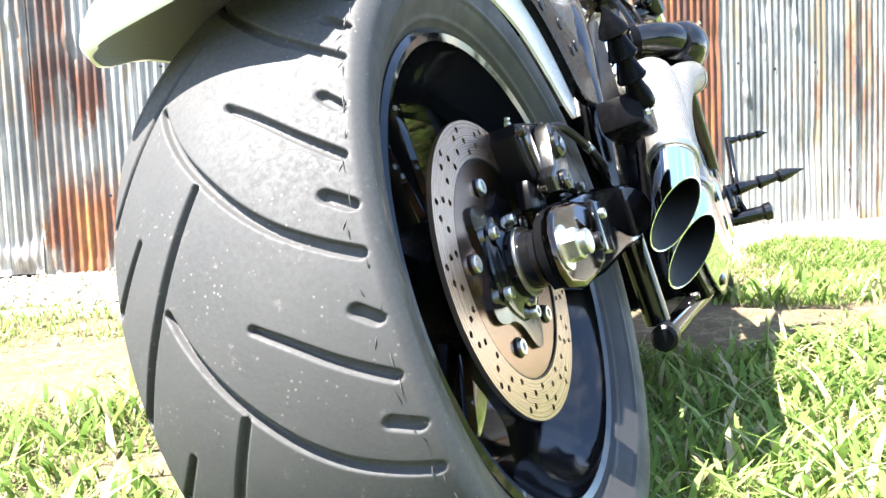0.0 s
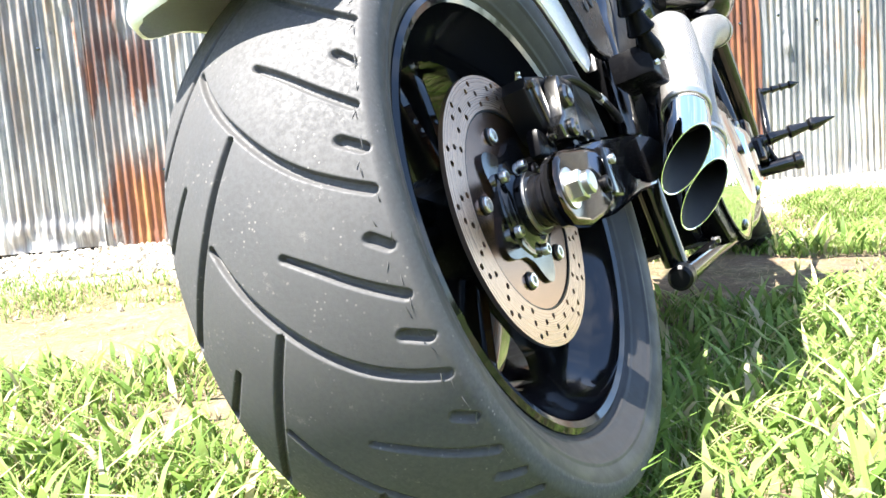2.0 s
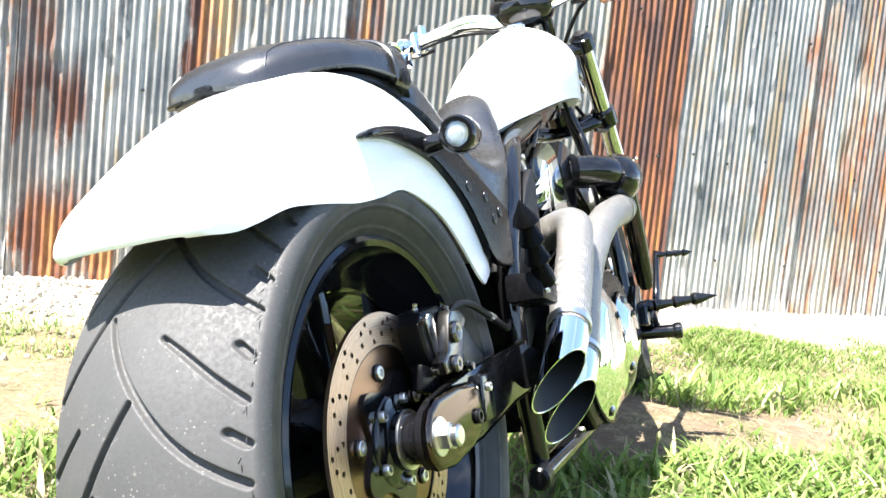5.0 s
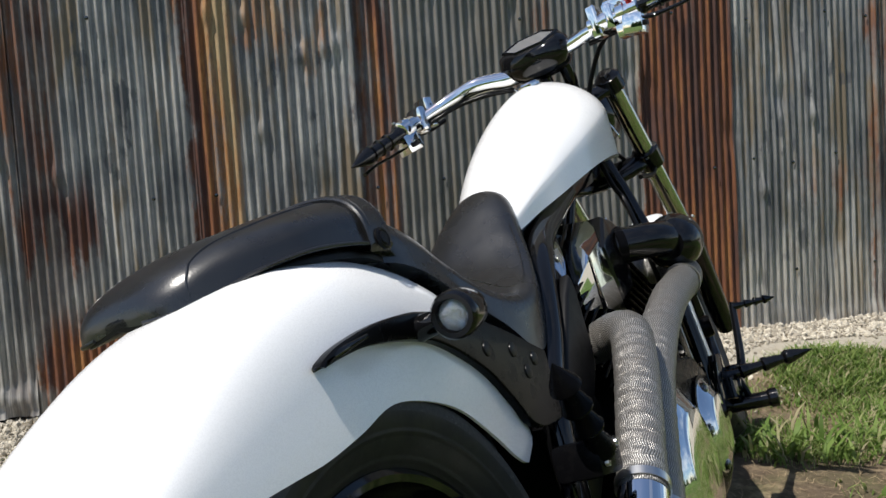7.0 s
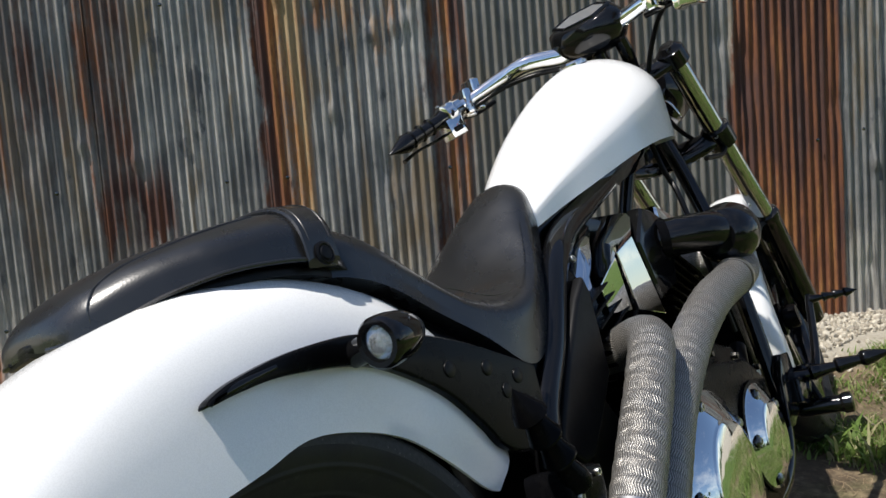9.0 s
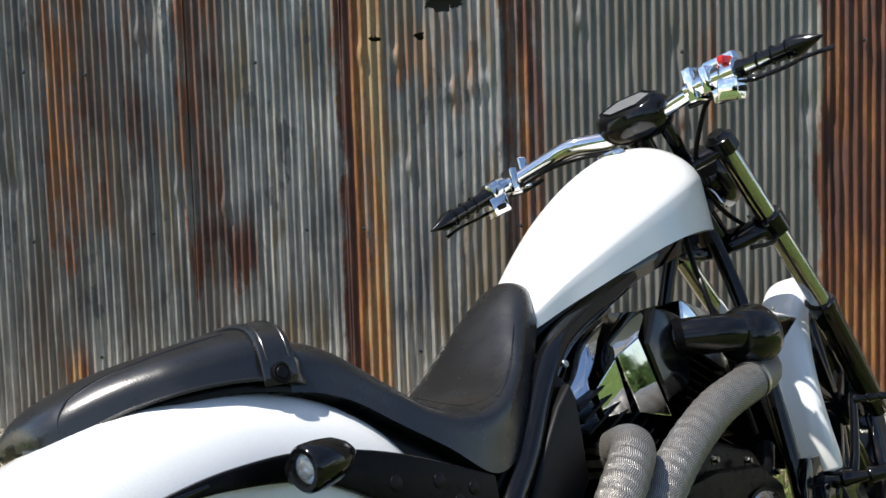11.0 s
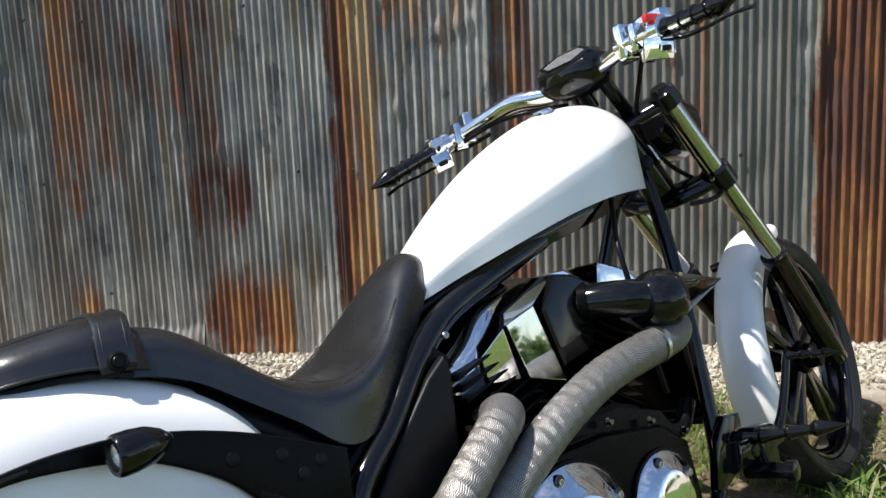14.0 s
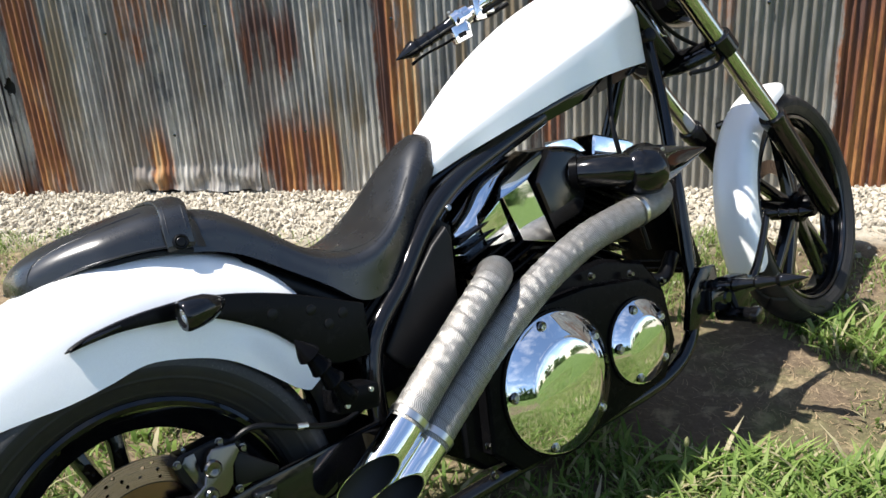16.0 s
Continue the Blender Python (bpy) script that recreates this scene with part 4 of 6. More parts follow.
def seat():
    front = [  # x, bottom, shoulder, top, half width, lower half width, roundness
        (0.165, 0.430, 0.452, 0.487, 0.085, 0.088, 2.4), (0.21, 0.421, 0.445, 0.493, 0.096, 0.099, 2.4), (0.26, 0.400, 0.422, 0.478, 0.100, 0.104, 2.5), (0.32, 0.358, 0.380, 0.434, 0.104, 0.110, 2.6),
        (0.38, 0.313, 0.336, 0.384, 0.118, 0.122, 2.8), (0.44, 0.266, 0.320, 0.362, 0.128, 0.128, 3.0), (0.50, 0.270, 0.335, 0.368, 0.128, 0.120, 3.0), (0.56, 0.312, 0.372, 0.402, 0.112, 0.108, 2.7),
        (0.61, 0.362, 0.410, 0.452, 0.092, 0.092, 2.4), (0.655, 0.405, 0.445, 0.495, 0.074, 0.076, 2.2), (0.695, 0.445, 0.472, 0.519, 0.058, 0.060, 2.1), (0.722, 0.475, 0.490, 0.517, 0.040, 0.042, 2.0), (0.733, 0.490, 0.497, 0.506, 0.018, 0.018, 2.0),
    ]
    saddle = part("saddle", loft_body(front), LEATHER, bike, "black leather solo saddle with raised nose", 50)
    skirt = [(x, b - 0.045, b - 0.03, b + 0.012, w - 0.010, w - 0.012, 3.0) for x, b, m, t, w, l, p in front[2:6]]
    part("saddle_base", loft_body(skirt), SATIN, saddle, "black moulded saddle base", 50)
    rear = [
        (-0.068, 0.428, 0.432, 0.440, 0.022, 0.022, 2.2), (-0.0655, 0.426, 0.433, 0.450, 0.046, 0.046, 2.4), (-0.058, 0.426, 0.437, 0.462, 0.062, 0.064, 2.5), (-0.040, 0.428, 0.444, 0.476, 0.075, 0.076, 2.5), (0.0, 0.436, 0.456, 0.492, 0.087, 0.089, 2.4), (0.05, 0.440, 0.461, 0.502, 0.098, 0.101, 2.4),
        (0.10, 0.440, 0.464, 0.510, 0.101, 0.103, 2.4), (0.14, 0.436, 0.464, 0.514, 0.105, 0.108, 2.4), (0.18, 0.428, 0.459, 0.512, 0.102, 0.106, 2.4), (0.205, 0.420, 0.446, 0.492, 0.094, 0.098, 2.4),
    ]

    under = [(x, b, b + 0.006, b + 0.014, w - 0.008, w - 0.008, 3.0) for x, b, m, t, w, l, p in rear]
    rear = [(x, b + 0.003 + 0.008 * step(x, -0.05, 0.03), max(m, b + 0.009 + 0.007 * step(x, -0.05, 0.03)), t, w, l, p) for x, b, m, t, w, l, p in rear]

    def drift(x):
        """How far the pad's middle lies to the left."""
        return float(np.interp(x, (-0.068, -0.03, 0.0, 0.05, 0.10), (0.044, 0.032, 0.022, 0.006, 0.0)))
    pad, base = loft_body(rear), loft_body(under)
    for v in pad.verts[:] + base.verts[:]:
        v.co.y += drift(v.co.x)
    pil = part("pillion_pad", pad, LEATHER, bike, "smooth black leather passenger pad with one curved seam", 50)
    part("pad_base", base, SATIN, pil, "black moulded pad base", 50)

    def skin(x, turn, s):
        """A place on the pad's skin: turn 0 at its flank, 90 on its crest."""
        k = [np.interp(x, [q[0] for q in rear], [q[m] for q in rear]) for m in range(7)]
        c, n = math.cos(math.radians(turn)), math.sin(math.radians(turn))
        return (x, drift(x) + s * (k[4] * c ** (2 / k[6]) + 0.0004), k[2] + (k[3] - k[2]) * n ** (2 / k[6]) + 0.0004)
    for s in (-1, 1):
        part("seam", sweep([skin(x, a, s) for x, a in ((-0.048, 0), (-0.047, 16), (-0.041, 32), (-0.030, 45), (-0.005, 53), (0.04, 56), (0.09, 57), (0.13, 57))], 0.0014, 6, 6), LEATHER, pil)
        part("hem", sweep([(x, drift(x) + s * (np.interp(x, [q[0] for q in rear], [q[5] for q in rear]) + 0.0005), np.interp(x, [q[0] for q in rear], [q[1] for q in rear]) + 0.001) for x in (-0.067, -0.064, -0.056, -0.04, 0.0, 0.05, 0.10, 0.14, 0.18)], 0.0022, 8, 6), LEATHER, pil)
        part("seam", sweep([(0.36, s * 0.100, 0.384), (0.43, s * 0.116, 0.358), (0.50, s * 0.114, 0.364), (0.56, s * 0.098, 0.396), (0.62, s * 0.074, 0.448)], 0.0006, 6, 6), LEATHER, saddle)
    # grab strap across the pad
    R = []
    for i in range(25):
        a = math.pi * i / 24
        c, s = math.cos(a), math.sin(a)
        y = -0.1115 * math.copysign(abs(c) ** 0.75, c)
        z = 0.450 + 0.068 * abs(s) ** 0.78
        x = 0.182 - 0.018 * c * c
        if i in (0, 24):
            z -= 0.005
        R.append([(x - 0.024, y * 0.995, z - 0.001), (x - 0.0225, y * 1.008, z + 0.0012), (x - 0.019, y * 1.012, z + 0.0022), (x - 0.004, y * 1.006, z + 0.0006), (x + 0.012, y * 1.012, z + 0.0020), (x + 0.0195, y * 1.006, z - 0.0004), (x + 0.022, y * 0.985, z - 0.003), (x + 0.019, y * 0.95, z - 0.008), (x - 0.022, y * 0.96, z - 0.006)])
    bm = bmesh.new()
    rings(bm, R)
    strap = part("grab_strap", bm, LEATHER, pil, "stitched leather grab strap")
    for off in (-0.0165, 0.0125):
        part("stitching", sweep([(0.182 + off - 0.018 * math.cos(a) ** 2, -0.1130 * math.copysign(abs(math.cos(a)) ** 0.75, math.cos(a)), 0.4518 + 0.068 * math.sin(a) ** 0.78) for a in (math.pi * i / 24 for i in range(1, 24))], 0.0008, 5, 1), LEATHER, strap)
    for s in (-1, 1):
        part("snap", lathe([(0, 0.0125), (0.002, 0.0125), (0.0035, 0.010), (0.0025, 0.008), (0.004, 0.0065), (0.0045, 0.0003)], (0.162, s * 0.1130, 0.450), (0, s, 0.1), 20), SATIN, strap)


def tank():
    sec = [  # x, bottom, crease, top, half width, lower half width, roundness
        (0.640, 0.418, 0.424, 0.440, 0.023, 0.022, 1.90), (0.66, 0.424, 0.436, 0.466, 0.041, 0.040, 1.90), (0.70, 0.436, 0.458, 0.508, 0.059, 0.057, 1.40), (0.77, 0.458, 0.492, 0.566, 0.079, 0.075, 1.40), (0.85, 0.480, 0.524, 0.622, 0.099, 0.096, 1.45),
        (0.94, 0.503, 0.556, 0.672, 0.115, 0.111, 1.50), (1.03, 0.524, 0.588, 0.712, 0.129, 0.124, 1.50), (1.12, 0.539, 0.616, 0.742, 0.135, 0.130, 1.55), (1.20, 0.547, 0.640, 0.758, 0.133, 0.128, 1.60),
        (1.27, 0.550, 0.655, 0.763, 0.119, 0.115, 1.60), (1.32, 0.552, 0.660, 0.755, 0.099, 0.096, 1.60), (1.350, 0.562, 0.662, 0.738, 0.073, 0.070, 1.60), (1.368, 0.590, 0.660, 0.712, 0.041, 0.040, 2.00), (1.374, 0.630, 0.660, 0.684, 0.014, 0.014, 1.90),
    ]
    t = part("fuel_tank", loft_body(sec, 36), WHITE, bike, "pearl white stretched fuel tank", 60)
    part("filler_cap", lathe([(0, 0.030), (0.006, 0.030), (0.010, 0.026), (0.011, 0.0003)], (1.16, 0.0, 0.747), (-0.2, 0, 1), 32), CHROME, t, "chrome filler cap")
    part("tank_rail", loft_body([(0.62, 0.360, 0.385, 0.415, 0.030, 0.030, 2.2), (0.75, 0.405, 0.430, 0.470, 0.050, 0.046, 2.2), (0.95, 0.465, 0.490, 0.530, 0.072, 0.066, 2.2), (1.15, 0.505, 0.530, 0.570, 0.080, 0.074, 2.2), (1.34, 0.535, 0.555, 0.60, 0.050, 0.046, 2.2)], 20), BLACK, bike, "black under-tank rail")


def frame_tubes():
    for s in (-1, 1):
        part("down_tube", sweep([(1.42, s * 0.030, 0.60), (1.375, s * 0.075, 0.46), (1.315, s * 0.120, 0.28), (1.285, s * 0.138, 0.10), (1.262, s * 0.142, -0.03), (1.215, s * 0.142, -0.105), (1.12, s * 0.142, -0.143), (0.95, s * 0.142, -0.150), (0.70, s * 0.142, -0.150), (0.385, s * 0.138, -0.155)], 0.0165, 14, 7), BLACK, bike, "gloss black frame tube")
        part("rail_end", lathe([(0, 0.017), (0.004, 0.0185), (0.03, 0.0185), (0.034, 0.014)], (0.400, s * 0.138, -0.155), (-1, 0, -0.02), 18), SATIN, bike)
        part("seat_tube", sweep([(0.425, s * 0.125, -0.14), (0.410, s * 0.126, 0.04), (0.435, s * 0.124, 0.185), (0.525, s * 0.114, 0.268), (0.600, s * 0.102, 0.338), (0.668, s * 0.088, 0.385), (0.745, s * 0.074, 0.418), (0.86, s * 0.064, 0.452), (1.00, s * 0.056, 0.49)], [0.018, 0.019, 0.020, 0.020, 0.020, 0.022, 0.022, 0.022, 0.020], 16, 6), BLACK, bike, "thick gloss black backbone tube")
        part("frame_bolt", socket_bolt((0.672, s * 0.108, 0.372), (0, s, 0.3), 0.006, 0.005), STEEL, bike)
        part("frame_bolt", socket_bolt((1.240, s * 0.158, 0.0), (0, s, 0), 0.009, 0.006), STEEL, bike)
    part("steering_head", lathe([(-0.10, 0.036), (-0.095, 0.040), (0.08, 0.040), (0.085, 0.034)], (1.462, 0.008, 0.63), (-0.598, 0, 0.80), 24), BLACK, bike)
    part("radiator", block((0.05, 0.20, 0.32), (1.325, 0.0, 0.20), (0, -12, 0), 0.008), ENGINE, bike, "black radiator behind the down tubes")
    for i in range(16):
        part("radiator_fin", block((0.004, 0.184, 0.004), (1.353 + 0.0042 * (i - 8) * 0.9, 0.0, 0.20 + 0.018 * (i - 8)), (0, -12, 0), 0.001, 1), SATIN, bike)
    for s in (-1, 1):
        cov = [(0.452, 0.166), (0.462, 0.148), (0.490, 0.120), (0.515, 0.118), (0.60, 0.180), (0.630, 0.205), (0.648, 0.320), (0.640, 0.345), (0.60, 0.318), (0.52, 0.242)]
        y0, y1 = sorted((s * 0.114, s * 0.134))
        part("side_cover", prism(cov, y0, y1, 0.008, seg=4), SIDE_PANEL, bike, "satin black triangular side cover")
    for s in (-1, 1):
        inner = [(0.40, 0.17), (0.44, 0.09), (0.52, 0.09), (0.64, 0.19), (0.665, 0.34), (0.63, 0.370), (0.53, 0.30), (0.43, 0.235)]
        part("inner_panel", prism(inner, *sorted((s * 0.096, s * 0.116)), 0.006, seg=2), STRUT, bike, "black panel below the saddle")
    part("battery_box", block((0.20, 0.22, 0.24), (0.53, 0.0, 0.16), (0, -30, 0), 0.012), SATIN, bike)
    part("inner_guard", sweep([(0.37, 0, -0.02), (0.40, 0, 0.10), (0.36, 0, 0.24)], 0.10, 14, 4, squash=0.35), SATIN, bike)


def fin_block(cx, cz, tilt, name):
    """A finned cylinder as stacked rounded plates."""
    base = part(name, block((0.125, 0.15, 0.20), (cx, 0, cz), (0, tilt, 0), 0.02), ENGINE, bike, "black air-cooled cylinder")
    d = Vector((math.sin(math.radians(tilt)), 0, math.cos(math.radians(tilt))))
    for i in range(9):
        p = Vector((cx, 0, cz)) + d * (0.020 * (i - 4))
        part("cooling_fin", block((0.165, 0.225, 0.006), p, (0, tilt, 0), 0.002, 1), ENGINE, base)
    return base


def engine():
    out = [(0.56, -0.09), (0.60, -0.13), (0.72, -0.145), (1.02, -0.145), (1.14, -0.12), (1.19, -0.06), (1.19, 0.06), (1.14, 0.13), (1.02, 0.17), (0.80, 0.17), (0.66, 0.13), (0.58, 0.05)]
    case = part("crankcase", prism(out, -0.135, 0.135, 0.02, seg=3), ENGINE, bike, "black engine crankcase")
    part("crankcase_flange", prism([(0.60, -0.09), (0.66, -0.150), (0.84, -0.160), (1.10, -0.130), (1.155, -0.06), (1.15, 0.06), (1.08, 0.11), (0.92, 0.14), (0.75, 0.145), (0.63, 0.09)], -0.170, -0.13, 0.012, seg=3), ENGINE, case)
    for cx, cz, r, name in ((0.791, -0.018, 0.1365, "clutch_cover"), (1.038, -0.021, 0.0865, "alternator_cover")):
        # a slanting outer band round a low dome
        k = r / 0.138
        prof = [(0, r + 0.004), (0.010, r + 0.004), (0.012, r), (0.014, r - 0.0015), (0.014 + 0.020 * k, r * 0.70), (0.0145 + 0.0205 * k, r * 0.685)]
        prof += [(0.0148 + 0.021 * k + 0.008 * k * math.sin(u * math.pi / 2), r * 0.675 * math.cos(u * math.pi / 2)) for u in np.linspace(0.05, 0.995, 16)]
        c = part(name, lathe(prof, (cx, -0.166, cz), (0, -1, 0), 96), CHROME, bike, "domed chrome engine cover mirroring lawn and sky", 40)
        part("cover_ring", torus_lathe([(-0.002, r + 0.003), (-0.002, r + 0.012), (0.009, r + 0.010), (0.010, r + 0.002)], (cx, -0.166, cz), (0, -1, 0), 64), ENGINE, c)
        for i in range(5):
            a = 2 * math.pi * i / 5 + 1.75
            o = r - 0.012
            part("bolt_recess", lathe([(0.008, 0.0125), (0.0195, 0.0120), (0.0215, 0.0095), (0.0200, 0.0003)], (cx + o * math.cos(a), -0.166, cz + o * math.sin(a)), (0, -1, 0), 18), CAST, c)
            part("bolt", socket_bolt((cx + o * math.cos(a), -0.1855, cz + o * math.sin(a)), (0, -1, 0), 0.0062, 0.005), STEEL, c)
    rear = fin_block(0.775, 0.245, -16, "cylinder")
    front = fin_block(1.075, 0.235, 30, "cylinder")
    # chrome rocker cover: a broad slanting face parted by a slit, under one roof with a flat chamfer
    foot = [(0.748, 0.1030, 0.275), (0.812, 0.1125, 0.267), (0.832, 0.1150, 0.263), (0.908, 0.1250, 0.239)]
    brow = [(0.738, 0.1080, 0.321), (0.785, 0.1250, 0.358), (0.793, 0.1255, 0.362), (0.866, 0.1270, 0.381)]
    roof = [
        [(0.737, 0.1070, 0.3220), (0.789, 0.1245, 0.3610), (0.866, 0.1262, 0.3822)],
        [(0.742, 0.1040, 0.3265), (0.806, 0.1130, 0.3770), (0.954, 0.1000, 0.4205)],
        [(0.750, 0.0900, 0.3370), (0.820, 0.0960, 0.3850), (0.942, 0.0920, 0.4240)],
        [(0.757, 0.0760, 0.3440), (0.836, 0.0790, 0.3890), (0.928, 0.0830, 0.4262)],
        [(0.768, 0.0300, 0.3530), (0.846, 0.0300, 0.3980), (0.935, 0.0300, 0.4340)],
    ]
    for side in (-1, 1):
        for lo, hi in ((0, 1), (2, 3)):
            b2 = bmesh.new()
            rows = [foot, brow]
            rings(b2, [[(x, side * y, z) for x, y, z in (row[lo], row[hi])] + [(x, side * (y - 0.05), z - 0.01) for x, y, z in (row[hi], row[lo])] for row in rows])
            bmesh.ops.bevel(b2, geom=b2.edges[:], offset=0.0016, segments=2, affect="EDGES", profile=0.6)
            part("rocker_cover", b2, CHROME, rear, "faceted chrome rocker cover", 14)
        b2 = bmesh.new()
        rings(b2, [[(x, side * y, z) for x, y, z in row] + [(x, side * 0.02, z - 0.02) for x, y, z in row[::-1]] for row in roof])
        part("rocker_roof", b2, CHROME, rear, "chrome rocker cover roof", 24)
    part("cover_flank", prism([(0.915, 0.262), (1.00, 0.275), (1.045, 0.35), (1.035, 0.395), (0.99, 0.416), (0.948, 0.424), (0.890, 0.368)], -0.126, 0.126, 0.012, seg=3), BLACK, rear)
    part("cover_nose", loft_body([(0.672, 0.280, 0.296, 0.312, 0.055, 0.055, 2.2), (0.70, 0.270, 0.304, 0.340, 0.080, 0.078, 2.2), (0.74, 0.27, 0.312, 0.368, 0.092, 0.09, 2.2), (0.80, 0.27, 0.33, 0.415, 0.085, 0.09, 2.2), (0.90, 0.27, 0.36, 0.440, 0.06, 0.08, 2.2)], 22), CHROME, rear, "chrome rounded rocker housing", 50)
    bm = block((0.135, 0.168, 0.050), (1.178, 0.0, 0.382), (0, 19, 0), 0.010, 3)
    part("rocker_cover", bm, CHROME, front, "chrome front rocker cover", 25)
    part("air_box", loft_body([(0.90, 0.34, 0.37, 0.40, 0.08, 0.08, 3), (0.97, 0.335, 0.38, 0.425, 0.10, 0.10, 3), (1.05, 0.335, 0.375, 0.42, 0.10, 0.10, 3), (1.11, 0.34, 0.36, 0.39, 0.07, 0.07, 3)], 20), BLACK, bike, "black air box between the cylinders")
    # intake: elbow and spiked end
    t = part("intake_pipe", sweep([(1.00, -0.09, 0.360), (1.028, -0.145, 0.356), (1.058, -0.178, 0.350), (1.095, -0.193, 0.342), (1.14, -0.197, 0.334)], [0.035, 0.035, 0.035, 0.036, 0.040], 28, 8), BLACK, bike, "gloss black intake elbow")
    part("clamp_ring", torus_lathe([(-0.008, 0.0340), (-0.008, 0.0400), (0.008, 0.0400), (0.008, 0.0340)], (1.012, -0.115, 0.3590), (0.58, -0.80, -0.08), 32), ENGINE, t)
    part("spike_cone", lathe([(-0.056, 0.031), (-0.048, 0.042), (-0.034, 0.050), (-0.018, 0.055), (0.0, 0.057), (0.014, 0.057), (0.022, 0.053), (0.026, 0.050), (0.215, 0.0012)], (1.126, -0.197, 0.333), (1, -0.02, 0.008), 40), BLACK, t, "black pointed intake cone", 30)
    for i in range(3):
        a = i * 2.1 + 0.4
        part("bolt", socket_bolt((1.140, -0.197 + 0.0605 * math.cos(a), 0.333 + 0.0605 * math.sin(a)), (0, math.cos(a), math.sin(a)), 0.004, 0.004), STEEL, t)
    # small fittings on the flank
    for x, z in ((0.785, 0.152), (0.605, -0.075), (0.600, -0.135), (0.665, 0.135), (1.150, -0.085), (1.165, 0.075), (1.07, 0.120), (0.955, 0.150), (0.925, -0.145)):
        part("case_bolt", hex_bolt((x, -0.150, z), (0, -1, 0), 0.0060, 0.012), CAST, case)
    part("coolant_hose", sweep([(1.14, -0.08, 0.10), (1.22, -0.10, 0.06), (1.29, -0.09, 0.10)], 0.017, 12, 6), SATIN, bike)
    part("clutch_cable", sweep([(1.30, -0.04, 0.70), (1.18, -0.10, 0.50), (1.135, -0.13, 0.43), (1.14, -0.14, 0.28), (1.16, -0.14, 0.15)], 0.0055, 8, 8), SATIN, bike)


def wrap_shape(pitch):
    def f(u, a):
        k = (u * pitch + a / (2 * math.pi)) % 1.0
        k = min(k / 0.9, (1 - k) / 0.1)
        return 0.985 + 0.034 * k + 0.008 * math.sin(5 * a + 40 * u)
    return f


CUT = Vector((-0.42, -0.86, -0.29)).normalized()


def tip(path, r, skin):
    """A slash-cut pipe end as a thin open skin, ending on a slanting plane."""
    C = smooth_path(path, 8)
    t = (C[1] - C[0]).normalized()
    u = t.orthogonal().normalized()
    w = t.cross(u)
    n = 40
    R = []
    for rad, order in ((r, C[::-1]), (r - skin, C)):
        for c in order:
            fade = max(0.0, 1 - (c - C[0]).length / 0.12)
            ring = []
            for j in range(n):
                a = 2 * math.pi * j / n
                o = (u * math.cos(a) + w * math.sin(a)) * rad
                ring.append(c + o - t * (fade * CUT.dot(o) / CUT.dot(t)))
            R.append(ring)
    bm = bmesh.new()
    rings(bm, R, cap=False)
    return bm


def exhaust():
    p1 = [(0.316, -0.212, 0.000), (0.368, -0.213, 0.034), (0.408, -0.213, 0.062), (0.472, -0.209, 0.106), (0.556, -0.203, 0.160), (0.630, -0.194, 0.204), (0.680, -0.182, 0.228), (0.712, -0.155, 0.232), (0.730, -0.115, 0.222), (0.740, -0.07, 0.205)]
    p2 = [(0.352, -0.212, -0.052), (0.406, -0.213, -0.015), (0.446, -0.212, 0.010), (0.526, -0.204, 0.058), (0.626, -0.195, 0.115), (0.726, -0.191, 0.165), (0.826, -0.192, 0.208), (0.936, -0.196, 0.240), (1.05, -0.199, 0.254), (1.135, -0.196, 0.262), (1.185, -0.172, 0.276), (1.195, -0.12, 0.292), (1.17, -0.07, 0.30)]
    for p in (p1, p2):
        C = smooth_path(p[2:], 40)
        run = [0.0]
        for a, b in zip(C, C[1:]):
            run.append(run[-1] + (b - a).length)
        turns = run[-1] / WRAP_PITCH
        t = part("exhaust_pipe", sweep(p[2:], 0.0325, 36, 40, shape=wrap_shape(turns)), WRAP, bike, "exhaust pipe bound in silver-grey heat wrap", 60)
        uv = t.data.uv_layers.new(name="UVMap")
        for f in t.data.polygons:
            cols = [vi % 36 for vi in f.vertices]
            for li, vi in zip(f.loop_indices, f.vertices):
                c = vi % 36
                uv.data[li].uv = (run[min(vi // 36, len(run) - 1)], (c + (36 if c == 0 and 35 in cols else 0)) / 36)
        part("exhaust_tip", tip([p[0], p[1], Vector(p[2]) + (Vector(p[3]) - Vector(p[2])) * 0.08], 0.0318, 0.0010), CHROME, t, "slash-cut chrome exhaust tip", 50)
        part("pipe_bore", tip([Vector(p[0]) + (Vector(p[1]) - Vector(p[0])) * 0.012, p[1], p[2]], 0.0307, 0.001), DARK_STEEL, t, "sooty black pipe bore")
        q = Vector(p[2]).lerp(Vector(p[3]), 0.15)
        d = Vector(p[3]) - Vector(p[2])
        part("bore_end", sweep([p[2], p[3]], 0.0295, 24, 1), DARK_STEEL, t)
        part("hose_clamp", torus_lathe([(-0.006, 0.0335), (-0.006, 0.0355), (0.006, 0.0355), (0.006, 0.0335)], q, d, 40), STEEL, t)
    part("hose_clamp", torus_lathe([(-0.005, 0.0335), (-0.005, 0.0355), (0.005, 0.0355), (0.005, 0.0335)], (1.075, -0.199, 0.2565), (1, 0.03, 0.1), 40), STEEL, bike)


